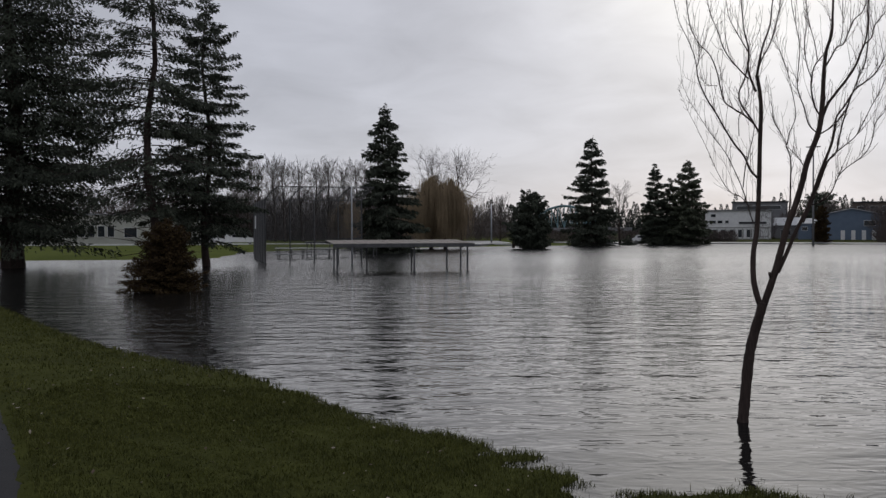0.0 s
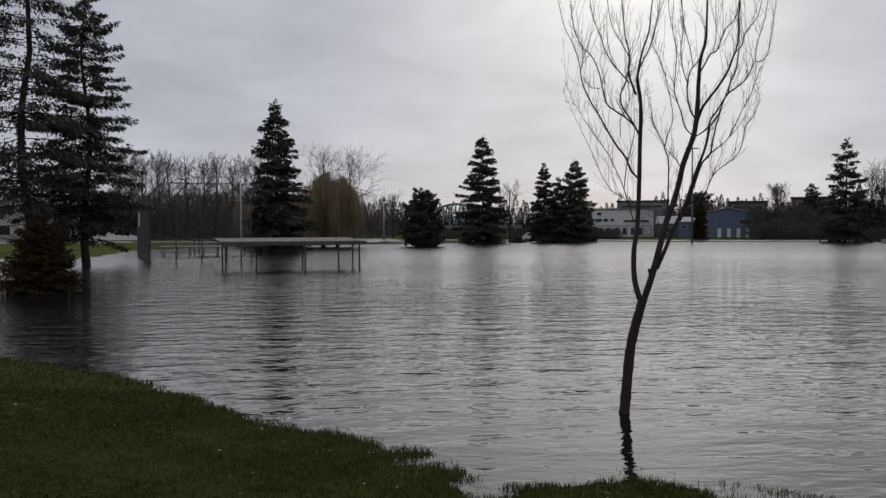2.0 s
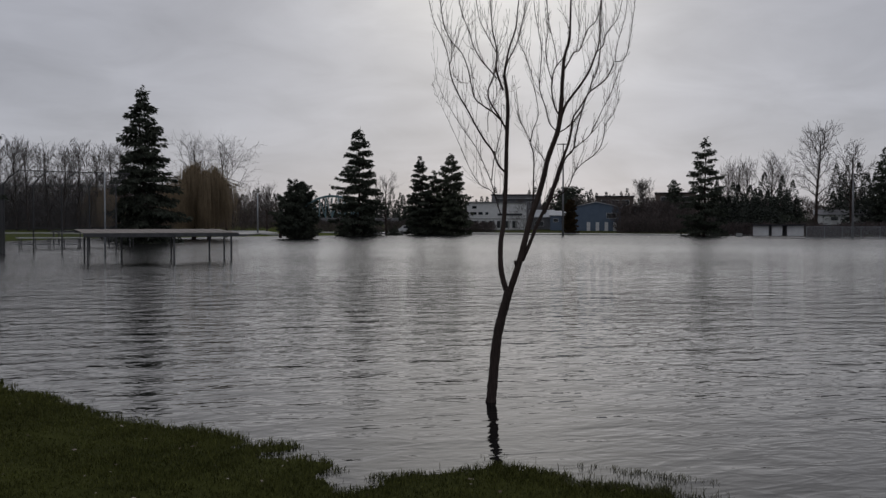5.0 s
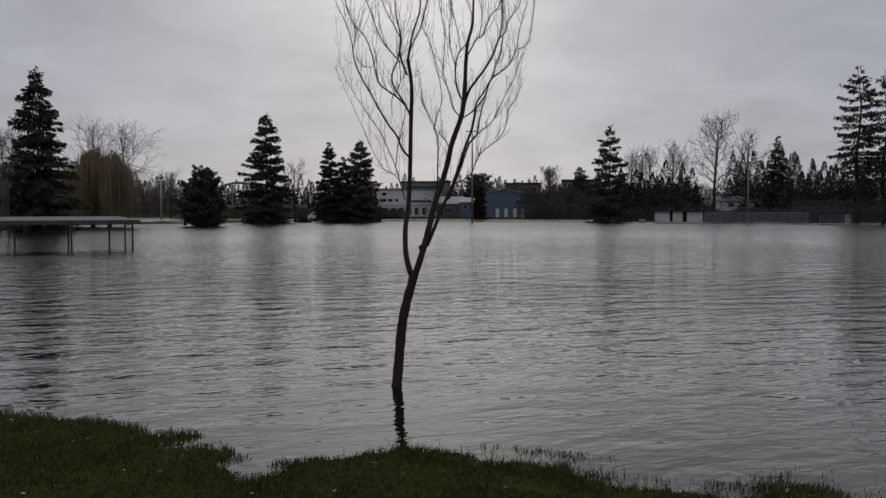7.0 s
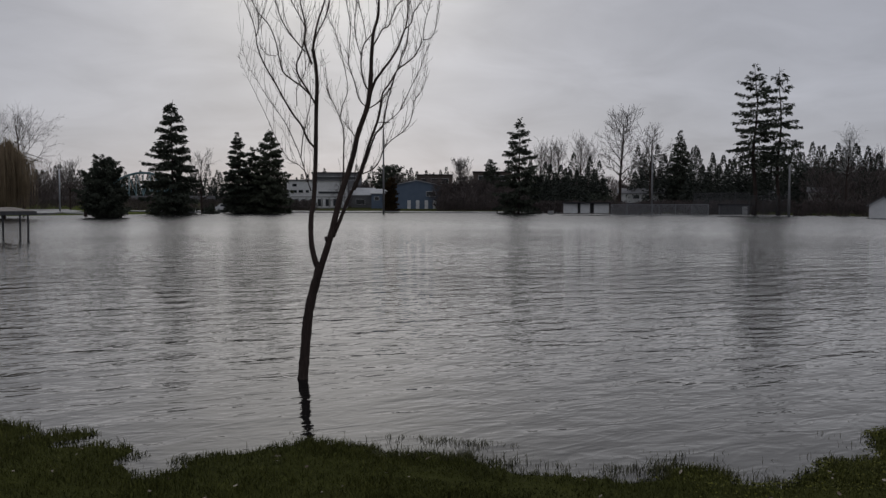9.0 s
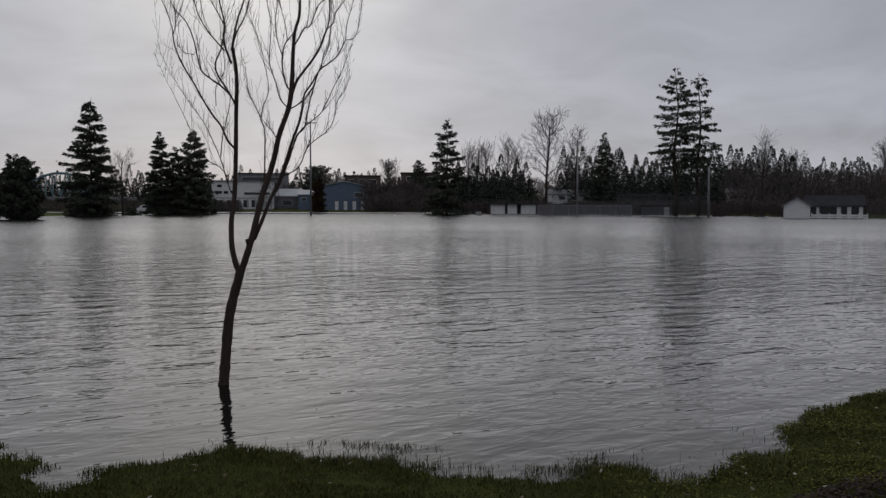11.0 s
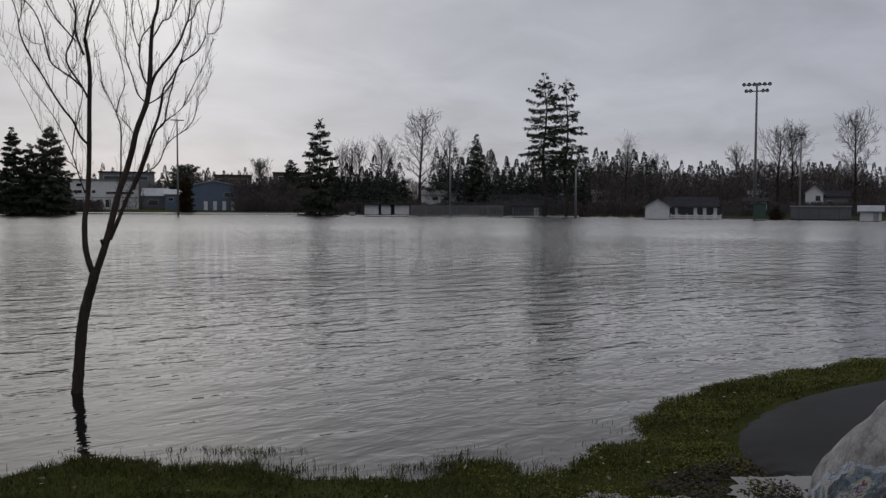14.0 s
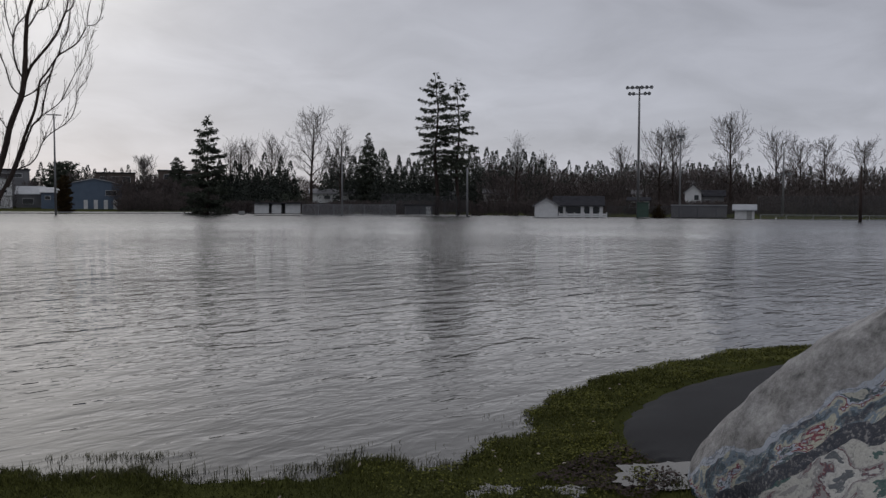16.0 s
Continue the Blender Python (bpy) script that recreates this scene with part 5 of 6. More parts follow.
# ---- fences ----
def fence(name, label, x0, y0, x1, y1, h, every, mesh=0.14, wire=0.007, base=-0.6, material=None, rails=(0.06, 1.0), cat="fence", posts=0.04):
    """Chain-link between steel posts, with rails."""
    material = material or M_DARKSTEEL
    L = math.hypot(x1 - x0, y1 - y0)
    t = thing(name, x0, y0, base, math.degrees(math.atan2(y1 - y0, x1 - x0)), label, cat)
    n = max(1, round(L / every))
    for i in range(n + 1):
        part("post", Geo().tube([(L * i / n, 0, 0), (L * i / n, 0, h)], posts, 6), material, t)
    for r in rails:
        part("rail", Geo().tube([(0, 0.04, h * r), (L, 0.04, h * r)], posts * 0.7, 6), material, t)
    w = []
    for k in range(int((L + h) / mesh)):
        s = k * mesh
        for flip in (0, 1):
            a, b = max(0.0, s - h), min(L, s)
            pa, pb = np.array([a, 0.0, s - a]), np.array([b, 0.0, s - b])
            if flip:
                pa[0], pb[0] = L - pa[0], L - pb[0]
            if abs(a - b) > 0.01:
                w.append((pa, pb, wire, wire))
    tagged(part("chain_link", sticks_mesh("chain_link", w, 3), material, t), kind="stuff")
    return t


# backstop of the near diamond
wall = fence("backstop", "tall grey chain-link backstop with a leaning hood, standing in flood water", -12.05, 59.31, -5.7, 61.3, 4.9, 1.66, 0.10, 0.0075, -0.6, None, (0.08, 0.45, 1.0), "backstop", 0.045)
hood_wires = []
for k in range(5):
    x0 = 6.654 * k / 4
    part("hood_post", Geo().tube([(x0, 0, 4.9), (x0 + 0.35, -0.1, 5.4), (x0 + 0.85, -0.3, 5.8)], 0.045, 6), M_DARKSTEEL, wall)
part("hood_rail", Geo().tube([(0.85, -0.3, 5.8), (7.5, -0.3, 5.8)], 0.035, 6), M_DARKSTEEL, wall)
for k in range(62):
    x0 = 6.654 * k / 61
    hood_wires.append((np.array([x0, 0, 4.9]), np.array([x0 + 0.85, -0.3, 5.8]), 0.0075, 0.0075))
for k in range(11):
    f = k / 11
    hood_wires.append((np.array([0.85 * f, -0.3 * f, 4.9 + 0.9 * f]), np.array([6.654 + 0.85 * f, -0.3 * f, 4.9 + 0.9 * f]), 0.0075, 0.0075))
tagged(part("hood_mesh", sticks_mesh("hood_mesh", hood_wires, 3), M_DARKSTEEL, wall), kind="stuff")
bs = fence("backstop", "tall grey chain-link backstop wing with a small pale sign", -15.28, 70.73, -12.05, 59.31, 5.0, 2.6, 0.24, 0.0075, -0.6, None, (0.08, 0.42, 1.0), "backstop", 0.05)
part("sign", Geo().box(2.6, -0.1, 3.0, 3.4, -0.06, 4.0), M_WHITE, bs, "small white sign panel")
# fences of the far diamonds
fence("fence", "low pale chain-link fence along the far shore", 77.7, 100.5, 87.8, 91.9, 1.6, 2.2, 0.16, 0.012, 0.0, M_STEEL)
fence("backstop", "dark chain-link backstop of the far diamond", 88.4, 95.4, 90.9, 87.4, 3.2, 2.0, 0.16, 0.012, 0.0, None, (0.3, 1.0), "backstop")
fence("backstop", "dark chain-link backstop of the far diamond", 90.9, 87.4, 97.4, 86.3, 2.8, 2.0, 0.16, 0.012, 0.0, None, (0.3, 1.0), "backstop")
for px0, py0, px1, py1 in ((91.0, 68.9, 92.6, 66.8), (92.8, 66.5, 94.5, 64.1), (94.7, 63.9, 96.2, 61.5)):
    bl = math.hypot(px1 - px0, py1 - py0)
    bf = thing("board_fence", px0, py0, 0.02, math.degrees(math.atan2(py1 - py0, px1 - px0)), "low white board fence before the clubhouse", "fence", "white board fences")
    for z in (0.12, 0.36):
        part("board", Geo().box(0, 0, z, bl, 0.04, z + 0.2, 0.008), M_WHITE, bf)
    for k in range(4):
        part("post", Geo().box(bl * k / 3 - 0.05, 0.05, 0, bl * k / 3 + 0.05, 0.14, 0.72), M_WHITE, bf)
fence("fence", "chain-link fence by the light mast", 99.6, 63.6, 107.3, 49.5, 1.5, 2.4, 0.16, 0.01, 0.0)
fence("fence", "tall grey chain-link fence along the far field", 117.6, 51.0, 124.0, 24.1, 2.9, 3.0, 0.16, 0.012, 0.0)
fence("fence", "low pale rail fence at the water's edge", 103.1, 44.3, 106.3, 20.6, 0.6, 3.0, 0.3, 0.006, 0.0, M_STEEL)


# ---- the dugout standing in the water ----
def dugout():
    fx, fy = -5.46, 44.57
    ex, ey = 1.34, 46.30
    L = math.hypot(ex - fx, ey - fy)
    t = thing("dugout", fx, fy, 0, math.degrees(math.atan2(ey - fy, ex - fx)), "open dugout with a flat grey roof on thin steel posts", "dugout")
    z0, z1, D = 1.42, 1.58, 3.2
    # roof boards laid side by side, each a little uneven
    n = 26
    for i in range(n):
        a, b = -0.15 + (L + 0.4) * i / n, -0.15 + (L + 0.4) * (i + 1) / n - 0.012
        dz = 0.006 * math.sin(i * 2.7)
        lo = [(a, -0.25, z0 + dz), (b, -0.25, z0 + dz), (b, D + 0.2, z1 + dz), (a, D + 0.2, z1 + dz)]
        hi = [(p[0], p[1], p[2] + 0.035) for p in lo]
        g = Geo().poly(lo[::-1]).poly(hi)
        for k in range(4):
            g.poly([lo[k], lo[(k + 1) % 4], hi[(k + 1) % 4], hi[k]])
        part("board", g, M_WOOD, t)
    part("fascia", Geo().box(-0.16, -0.3, z0 - 0.17, L + 0.27, -0.255, z0 + 0.02, 0.008), M_DARKSTEEL, t)
    part("fascia", Geo().box(-0.16, D + 0.21, z1 - 0.15, L + 0.27, D + 0.25, z1 + 0.02, 0.008), M_DARKSTEEL, t)
    for x in (0.05, L * 0.58, L * 0.99):
        part("post", Geo().box(x - 0.04, -0.1, -0.7, x + 0.04, -0.02, z0, 0.01), M_DARKSTEEL, t)
    for x in (0.3, L * 0.3, L * 0.66, L * 0.95):
        part("post", Geo().box(x - 0.04, D - 0.04, -0.7, x + 0.04, D + 0.04, z1, 0.01), M_DARKSTEEL, t)
    part("post", Geo().box(L + 0.16, 2.2, -0.7, L + 0.23, 2.28, z0 + 0.06, 0.01), M_DARKSTEEL, t)
    for y in (0.0, D):
        part("beam", Geo().box(-0.1, y - 0.04, (z0 if y == 0 else z1) - 0.13, L + 0.2, y + 0.04, (z0 if y == 0 else z1) - 0.004), M_DARKSTEEL, t)


dugout()
bench = thing("bleacher_bench", -13.58, 70.47, 0, -3, "long low pale bleacher bench standing in water", "bench")
part("plank", Geo().box(0, 0, 0.78, 4.6, 0.9, 0.86, 0.012), M_WHITE, bench)
part("footboard", Geo().box(0, -0.5, 0.34, 4.4, -0.2, 0.40, 0.01), M_STEEL, bench)
for x in (0.2, 1.2, 2.2, 3.2, 4.3):
    part("leg", Geo().box(x, 0.1, -0.6, x + 0.06, 0.16, 0.78), M_DARKSTEEL, bench)
    part("leg", Geo().box(x, 0.7, -0.6, x + 0.06, 0.76, 0.78), M_DARKSTEEL, bench)
dark = thing("players_bench_shelter", -12.10, 73.63, 0, -3, "dark low shelter roof behind the bleacher", "shelter")
part("roof", Geo().box(0, 2.0, 1.18, 6.2, 4.2, 1.3, 0.02), M_DARKSTEEL, dark)
for x in (0.2, 2.2, 4.1, 6.0):
    part("post", Geo().box(x - 0.04, 2.1, -0.6, x + 0.04, 2.18, 1.18), M_DARKSTEEL, dark)
    part("post", Geo().box(x - 0.04, 4.0, -0.6, x + 0.04, 4.08, 1.18), M_DARKSTEEL, dark)


# ---- asphalt path along the bank ----
path = Geo()
cols = 14
for i, (e, q) in enumerate(zip(edge, inner)):
    jag = 0.02 * math.sin(i * 1.9) + 0.015 * math.sin(i * 4.1)
    e = e + (q - e).normalized() * jag
    for k in range(cols + 1):
        p = e.lerp(q, k / cols)
        z = float(land_z(p.x, p.y))
        path.v.append((p.x, p.y, z + (0.012 if 0 < k < cols else -0.06)))
for i in range(len(edge) - 1):
    for k in range(cols):
        a = i * (cols + 1) + k
        path.f.append((a, a + cols + 1, a + cols + 2, a + 1))
pathway = tagged(part("path", path, M_ASPHALT, smooth=True), "dark wet asphalt path curving along the bank", "path", kind="structure")
def puddle(x, y, r, seed, z=None):
    rng = np.random.default_rng(seed)
    n = 96
    z = (gz(x, y) + 0.004) if z is None else z
    g = Geo().poly([(x + r * math.cos(6.283 * i / n) * (1 + 0.2 * math.sin(i * 0.2 + seed) + 0.13 * math.sin(i * 0.66 + 2 * seed) + rng.uniform(-0.05, 0.05)),
                     y + 0.7 * r * math.sin(6.283 * i / n) * (1 + 0.2 * math.cos(i * 0.26 + seed) + 0.13 * math.cos(i * 0.79 + seed) + rng.uniform(-0.05, 0.05)), z) for i in range(n)])
    tagged(part("puddle", g, M_PUDDLE), "shallow puddle of clear rain water in the grass", "puddle", "puddles")


puddle(5.36, 2.70, 0.34, 1, 0.108)
puddle(4.69, 3.00, 0.22, 2, gz(4.69, 3.00) - 0.004)
puddle(4.46, 3.34, 0.2, 3, gz(4.46, 3.34) - 0.004)


# ---- painted boulder ----
def rock_material():
    m = bpy.data.materials.new("painted_rock")
    m.use_nodes = True
    nt = m.node_tree
    bsdf = nt.nodes["Principled BSDF"]
    tc = nt.nodes.new("ShaderNodeTexCoord")

    def tex(kind, **kw):
        n = nt.nodes.new(kind)
        for k, v in kw.items():
            n.inputs[k].default_value = v
        return n

    def mixc(fac, a, b):
        n = nt.nodes.new("ShaderNodeMix")
        n.data_type = "RGBA"
        nt.links.new(fac, n.inputs["Factor"])
        for s, v in (("A", a), ("B", b)):
            if isinstance(v, tuple):
                n.inputs[s].default_value = v
            else:
                nt.links.new(v, n.inputs[s])
        return n.outputs["Result"]

    def ramp(fac, stops, mode="LINEAR"):
        n = nt.nodes.new("ShaderNodeValToRGB")
        n.color_ramp.interpolation = mode
        while len(n.color_ramp.elements) < len(stops):
            n.color_ramp.elements.new(0.5)
        for e, (p, c) in zip(n.color_ramp.elements, stops):
            e.position, e.color = p, (*c, 1)
        nt.links.new(fac, n.inputs[0])
        return n.outputs[0]

    base_noise = tex("ShaderNodeTexNoise", Scale=7.0, Detail=10.0, Roughness=0.75)
    pits = tex("ShaderNodeTexNoise", Scale=38.0, Detail=6.0, Roughness=0.7)
    warp = tex("ShaderNodeTexNoise", Scale=2.2, Detail=3.0)
    for n in (base_noise, pits, warp):
        nt.links.new(tc.outputs["Object"], n.inputs["Vector"])
    stone = ramp(base_noise.outputs[0], [(0.33, (0.07, 0.068, 0.065)), (0.44, (0.19, 0.184, 0.175)), (0.54, (0.29, 0.282, 0.27)), (0.68, (0.44, 0.43, 0.412))])
    shift = nt.nodes.new("ShaderNodeVectorMath")
    shift.operation = "MULTIPLY_ADD"
    shift.inputs[1].default_value = (0.35, 0.35, 0.35)
    nt.links.new(warp.outputs["Color"], shift.inputs[0])
    nt.links.new(tc.outputs["Object"], shift.inputs[2])
    blots = tex("ShaderNodeTexNoise", Scale=2.4, Detail=5.0, Roughness=0.6, Distortion=0.5)
    wash = tex("ShaderNodeTexNoise", Scale=2.0, Detail=5.0, Roughness=0.6, Distortion=0.4)
    across = nt.nodes.new("ShaderNodeVectorMath")
    across.operation = "PROJECT"
    across.inputs[1].default_value = (0.176, -0.576, -0.799)
    nt.links.new(shift.outputs[0], across.inputs[0])
    squeeze = nt.nodes.new("ShaderNodeVectorMath")
    squeeze.operation = "MULTIPLY_ADD"
    squeeze.inputs[1].default_value = (1.6, 1.6, 1.6)
    nt.links.new(across.outputs[0], squeeze.inputs[0])
    nt.links.new(shift.outputs[0], squeeze.inputs[2])
    for n in (blots, wash):
        nt.links.new(squeeze.outputs[0], n.inputs["Vector"])
    picture = ramp(blots.outputs[0], [(0.0, (0.03, 0.035, 0.05)), (0.40, (0.05, 0.08, 0.10)), (0.45, (0.16, 0.21, 0.25)), (0.485, (0.42, 0.41, 0.32)), (0.53, (0.18, 0.02, 0.035)), (0.55, (0.42, 0.46, 0.52)),
                                      (0.575, (0.04, 0.07, 0.08)), (0.62, (0.40, 0.39, 0.33))], "CONSTANT")
    pale = ramp(wash.outputs[0], [(0.0, (0.04, 0.10, 0.09)), (0.40, (0.46, 0.45, 0.40)), (0.485, (0.27, 0.26, 0.25)), (0.52, (0.17, 0.05, 0.055)), (0.54, (0.50, 0.49, 0.45)), (0.62, (0.09, 0.10, 0.11))], "CONSTANT")

    def along(vec, const):
        n = nt.nodes.new("ShaderNodeVectorMath")
        n.operation = "DOT_PRODUCT"
        n.inputs[1].default_value = vec
        nt.links.new(shift.outputs[0], n.inputs[0])
        a = nt.nodes.new("ShaderNodeMath")
        a.inputs[1].default_value = const
        nt.links.new(n.outputs["Value"], a.inputs[0])
        return a.outputs[0]

    # bands of paint that run down the face, measured inward from the rim
    rim = along((0.176, -0.576, -0.799), 1.40)
    zones = ramp(rim, [(0.0, (0, 0, 0)), (0.12, (0.25, 0.25, 0.25)), (0.145, (0.5, 0.5, 0.5)), (0.30, (0.75, 0.75, 0.75)), (0.39, (1, 1, 1))], "CONSTANT")

    def pick(lo, hi):
        a, b = nt.nodes.new("ShaderNodeMath"), nt.nodes.new("ShaderNodeMath")
        a.operation, b.operation = "GREATER_THAN", "LESS_THAN"
        m2 = nt.nodes.new("ShaderNodeMath")
        m2.operation = "MULTIPLY"
        a.inputs[1].default_value, b.inputs[1].default_value = lo, hi
        nt.links.new(zones, a.inputs[0])
        nt.links.new(zones, b.inputs[0])
        nt.links.new(a.outputs[0], m2.inputs[0])
        nt.links.new(b.outputs[0], m2.inputs[1])
        return m2.outputs[0]

    paint = mixc(pick(0.2, 0.3), (0.30, 0.33, 0.37, 1), (0.38, 0.41, 0.46, 1))
    paint = mixc(pick(0.4, 0.6), paint, picture)
    paint = mixc(pick(0.6, 0.9), paint, (0.016, 0.02, 0.034, 1))
    paint = mixc(pick(0.9, 1.1), paint, pale)
    edge_of = nt.nodes.new("ShaderNodeMath")
    edge_of.operation = "PINGPONG"
    edge_of.inputs[1].default_value = 0.09
    nt.links.new(wash.outputs[0], edge_of.inputs[0])
    paint = mixc(ramp(edge_of.outputs[0], [(0.004, (0.6, 0.6, 0.6)), (0.012, (0, 0, 0))]), paint, (0.03, 0.045, 0.07, 1))
    worn = ramp(pits.outputs[0], [(0.36, (0.05, 0.05, 0.05)), (0.48, (0.92, 0.92, 0.92))])
    keep = nt.nodes.new("ShaderNodeMath")
    keep.operation = "MULTIPLY"
    nt.links.new(pick(0.2, 1.1), keep.inputs[0])
    nt.links.new(worn, keep.inputs[1])
    nt.links.new(mixc(keep.outputs[0], stone, paint), bsdf.inputs["Base Color"])
    bsdf.inputs["Roughness"].default_value = 0.7
    bp = nt.nodes.new("ShaderNodeBump")
    bp.inputs["Strength"].default_value, bp.inputs["Distance"].default_value = 0.6, 0.02
    nt.links.new(pits.outputs[0], bp.inputs["Height"])
    nt.links.new(bp.outputs[0], bsdf.inputs["Normal"])
    return m


def boulder():
    bm = bmesh.new()
    for p in [(5.60, 2.72, -0.1), (4.95, 2.25, -0.1), (4.4, 1.2, -0.1), (4.6, -0.4, -0.1), (6.2, -0.8, -0.1), (7.9, 0.2, -0.1), (7.6, 1.6, -0.1), (6.5, 2.4, -0.1),
              (5.55, 2.6, 0.25), (5.4, 2.1, 0.84), (5.35, 1.55, 1.27), (5.5, 0.95, 1.66), (5.65, 0.3, 2.0), (6.4, 0.2, 2.05), (7.0, 1.0, 1.3), (6.2, 1.6, 1.15), (4.7, 0.3, 1.0)]:
        bm.verts.new((p[0] - 5.6, p[1] - 1.0, p[2]))
    bmesh.ops.convex_hull(bm, input=bm.verts[:])
    bmesh.ops.triangulate(bm, faces=bm.faces[:])
    for k in range(4):
        bmesh.ops.subdivide_edges(bm, edges=bm.edges[:], cuts=1, use_grid_fill=True)
        bmesh.ops.smooth_vert(bm, verts=bm.verts[:], factor=0.35 if k < 2 else 0.2, use_axis_x=True, use_axis_y=True, use_axis_z=True)
    bm.normal_update()
    for v in bm.verts:
        v.co += v.normal * (0.05 * noise.noise(v.co * 1.7) + 0.022 * noise.noise(v.co * 6) + 0.01 * noise.noise(v.co * 16))
    me = bpy.data.meshes.new("boulder")
    bm.to_mesh(me)
    bm.free()
    me.polygons.foreach_set("use_smooth", [True] * len(me.polygons))
    ob = part("boulder", me, rock_material())
    ob.location = (5.6, 1.0, 0.0)
    tagged(ob, "grey boulder covered in worn colourful graffiti paint beside the path", "boulder")


boulder()


# ---- grass, weeds and litter ----
def scatter(rng, n, x0, x1, y0, y1, d0, d1):
    x, y = rng.uniform(x0, x1, n), rng.uniform(y0, y1, n)
    d = shore_distance(x, y)
    d = d + 0.06 * wobble(x, y, 3.1, 0.7) * (np.hypot(x - 2, y - 5) < 30)
    ok = (d > d0) & (d < d1) & ~on_path(x + rng.normal(0, 0.05, n), y + rng.normal(0, 0.05, n))
    return x[ok], y[ok], d[ok]


def blades(rng, x, y, h, w, lean=0.5, z=None):
    n = len(x)
    z = ground_z(x, y) - 0.01 if z is None else z
    p = np.stack([x, y, z], 1)
    a = rng.random(n) * 6.28
    side = np.stack([np.cos(a), np.sin(a), np.zeros(n)], 1) * w[:, None]
    b = rng.random(n) * 6.28
    ln = rng.random(n) * lean
    tip = np.stack([np.cos(b) * ln * h, np.sin(b) * ln * h, h], 1)
    mid = p + tip * np.array([0.35, 0.35, 0.6])
    return np.concatenate([np.stack([p - side, p + side, mid + side * 0.8, mid - side * 0.8], 1), np.stack([mid - side * 0.8, mid + side * 0.8, p + tip + side * 0.12, p + tip - side * 0.12], 1)])


rng = np.random.default_rng(77)
sets = []
for n, x0, x1, y0, y1, hh, ww in ((150000, -4.5, 3.2, 4.2, 10.8, 0.042, 0.0035), (90000, 2.2, 8.5, 2.2, 6.6, 0.036, 0.0035), (40000, 8.0, 14.0, 1.5, 5.3, 0.032, 0.005),
                                  (60000, -12.5, -1.5, 8.0, 24.0, 0.05, 0.008)):
    x, y, d = scatter(rng, n, x0, x1, y0, y1, -0.10, 14)
    patch = 0.8 + 0.3 * wobble(x, y, 1.1, 2.0) / 2 + 0.35 * wobble(x, y, 4.3, 0.5) / 2
    h = hh * rng.uniform(0.5, 1.5, len(x)) * np.clip(patch, 0.4, 1.4) * np.where(d < 0.35, 1.25, 1.0)
    sets.append(blades(rng, x, y, h, ww * rng.uniform(0.6, 1.4, len(x)), 0.9))
tagged(part("grass", quads_mesh("grass", np.concatenate(sets)), M_BLADE), "short wet mown grass on the bank", "grass", kind="stuff")

# taller blades standing out of the shallow water
sets = []
for n, x0, x1, y0, y1, d0, hh in ((4200, 2.2, 5.2, 4.2, 7.0, -0.5, 0.075), (17000, 2.5, 3.75, 5.0, 6.3, -0.6, 0.08), (8000, 3.4, 4.9, 4.0, 5.0, -0.35, 0.07), (7000, -6.5, 1.2, 6.2, 15.0, -0.22, 0.075), (1300, -3.5, 2.2, 6.2, 11.5, -0.25, 0.07), (800, 5.0, 7.0, 4.2, 5.4, -0.45, 0.06), (900, -9, -2, 9, 20, -0.2, 0.10)):
    x, y, d = scatter(rng, n, x0, x1, y0, y1, d0, 0.05)
    keep = rng.random(len(x)) < np.clip(0.15 + 0.6 * wobble(x, y, 2.2, 4.0), 0.03, 1) * np.clip(1.15 + 1.6 * d, 0.15, 1)
    x, y, d = x[keep], y[keep], d[keep]
    sets.append(blades(rng, x, y, hh * rng.uniform(0.4, 1.3, len(x)) * (1 + d), np.full(len(x), 0.003), 0.8, np.full(len(x), -0.02)))
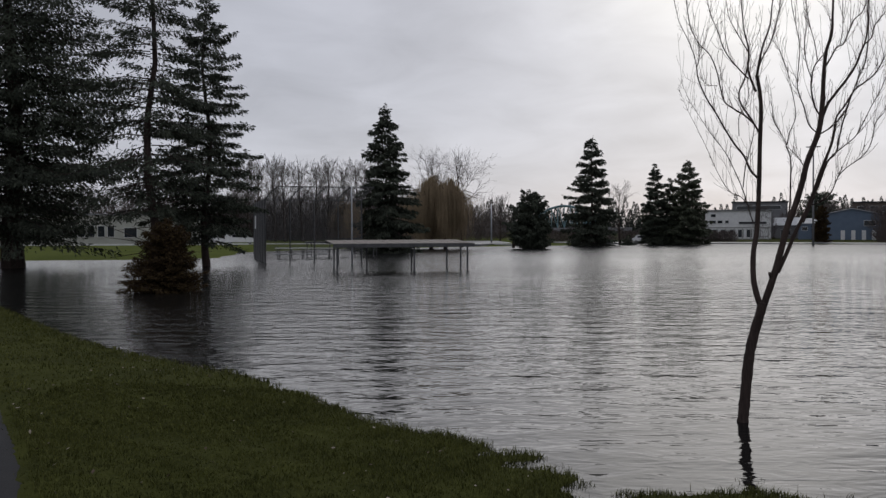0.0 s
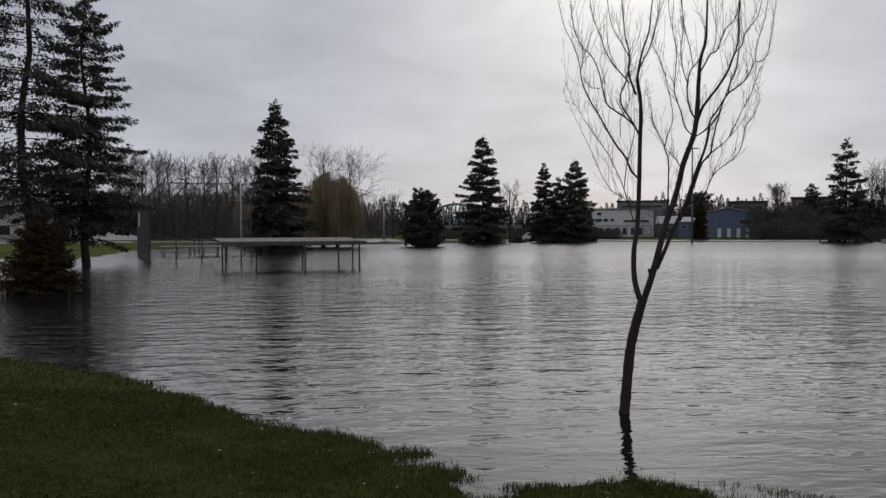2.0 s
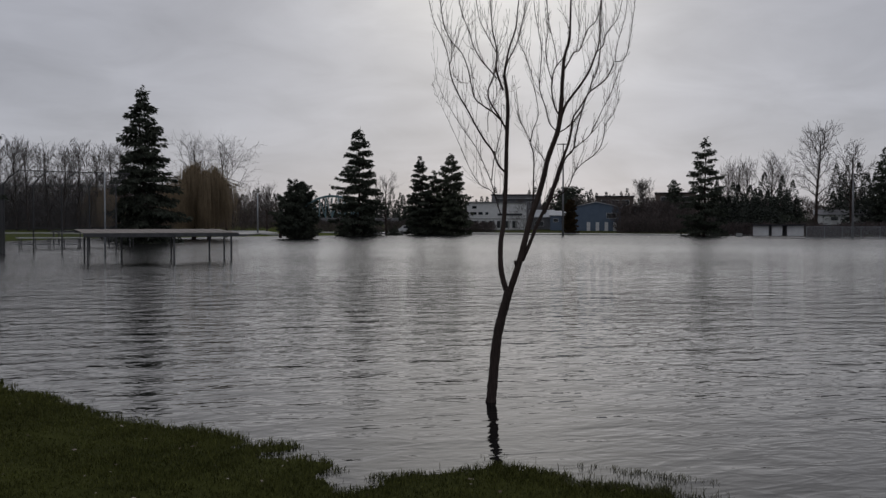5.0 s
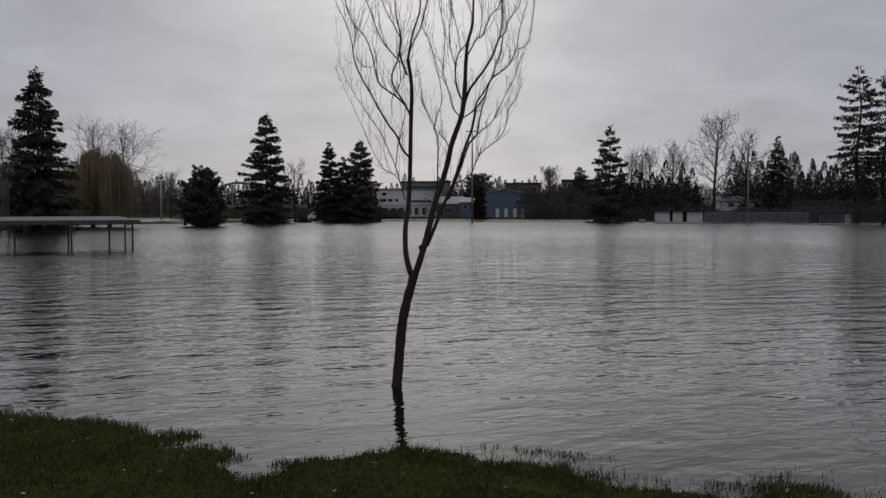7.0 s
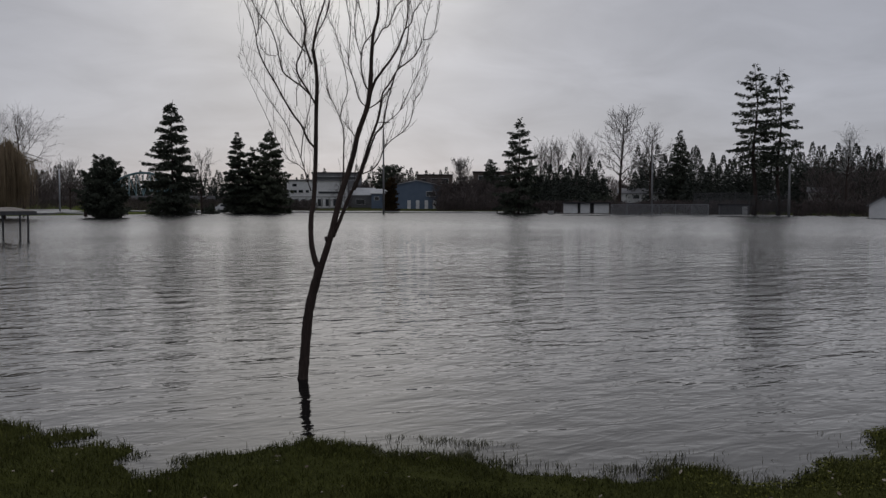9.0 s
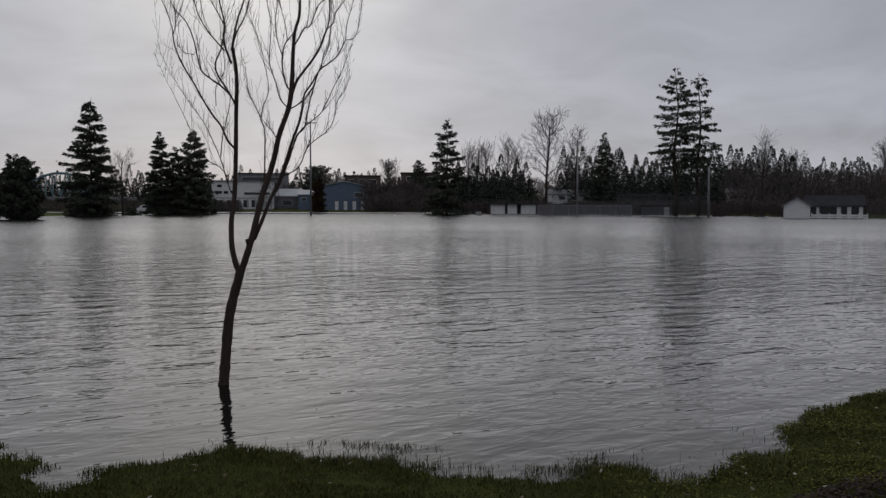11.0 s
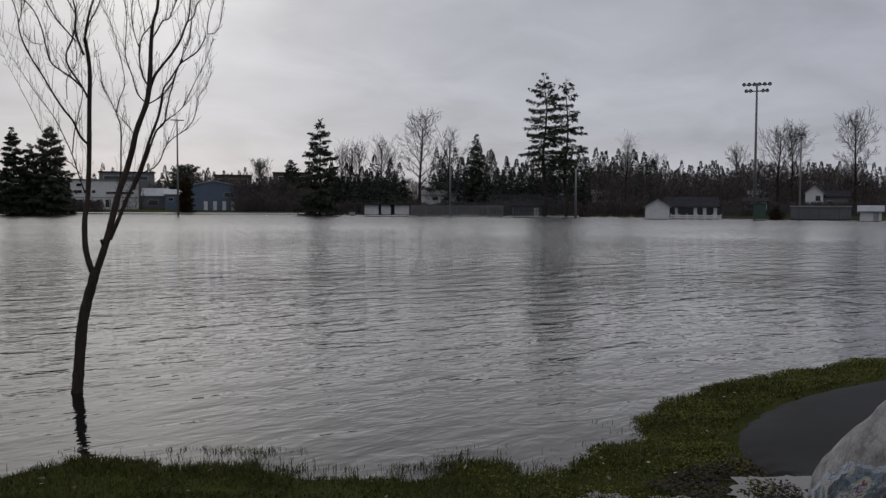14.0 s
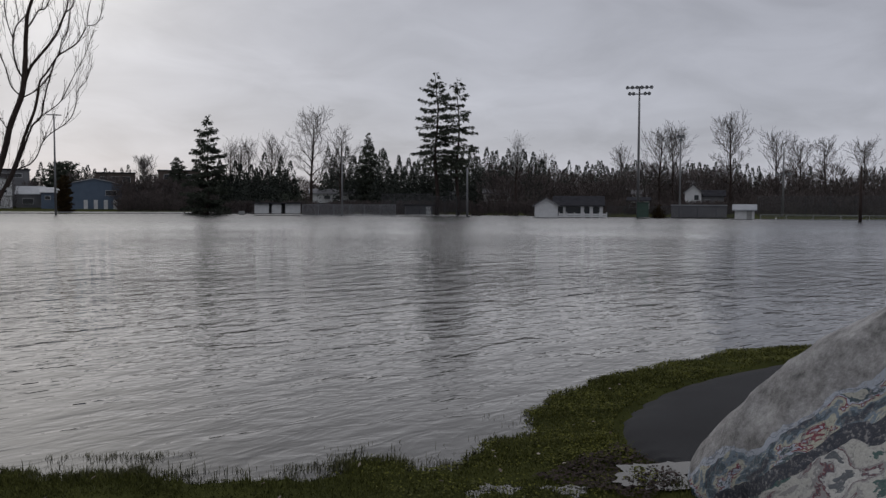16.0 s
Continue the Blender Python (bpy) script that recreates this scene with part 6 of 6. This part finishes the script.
tagged(part("drowned_grass", quads_mesh("drowned_grass", np.concatenate(sets)), M_SEDGE), "thin grass blades standing out of the shallow water", "grass", kind="stuff")

# broad-leaved weeds on the strip between path and water
x, y, d = scatter(rng, 150000, 4.0, 13.5, 2.6, 5.3, -0.12, 1.4)
keep = rng.random(len(x)) < np.clip(0.55 + 0.5 * wobble(x, y, 1.9, 1.0), 0.05, 1) * np.clip((x - 3.8) / 1.8, 0, 1)
x, y, d = x[keep], y[keep], d[keep]
n = len(x)
z = ground_z(x, y) + rng.uniform(0.005, 0.05, n) * np.clip(0.7 + 0.4 * wobble(x, y, 2.7), 0.3, 1.3)
p = np.stack([x, y, z], 1)
a = unit(np.stack([rng.normal(0, 1, n), rng.normal(0, 1, n), rng.normal(0, 0.35, n)], 1))
b = unit(np.cross(a, np.stack([rng.normal(0, 0.5, n), rng.normal(0, 0.5, n), np.ones(n)], 1)))
s = rng.uniform(0.007, 0.016, n)[:, None]
tagged(part("weeds", quads_mesh("weeds", np.stack([p - a * s * 0.6, p + b * s * 0.55, p + a * s, p - b * s * 0.55], 1)), M_WEED), "low broad-leaved green weeds along the path edge", "weeds", kind="stuff")


def litter(name, label, n, box, d0, d1, size, material, lift=0.05):
    x, y, d = scatter(rng, n, *box, d0, d1)
    m = len(x)
    p = np.stack([x, y, ground_z(x, y) + rng.uniform(0.02, lift, m)], 1)
    a = unit(np.stack([rng.normal(0, 1, m), rng.normal(0, 1, m), rng.normal(0, 0.25, m)], 1))
    b = unit(np.cross(a, np.stack([rng.normal(0, 0.3, m), rng.normal(0, 0.3, m), np.ones(m)], 1)))
    s = size * rng.uniform(0.4, 1.2, m)[:, None]
    tagged(part(name, quads_mesh(name, np.stack([p - a * s, p + b * s * 0.6, p + a * s, p - b * s * 0.6], 1)), material), label, "litter", kind="stuff")


litter("fallen_leaves", "pale and brown fallen leaves scattered in the grass", 750, (-5, 8, 3.0, 14), 0.05, 6, 0.022, M_LITTER, 0.06)
litter("leaf_litter", "dark rotting leaf litter by the boulder", 2600, (4.9, 5.9, 2.5, 3.35), 0.2, 3, 0.018, M_BARK, 0.04)
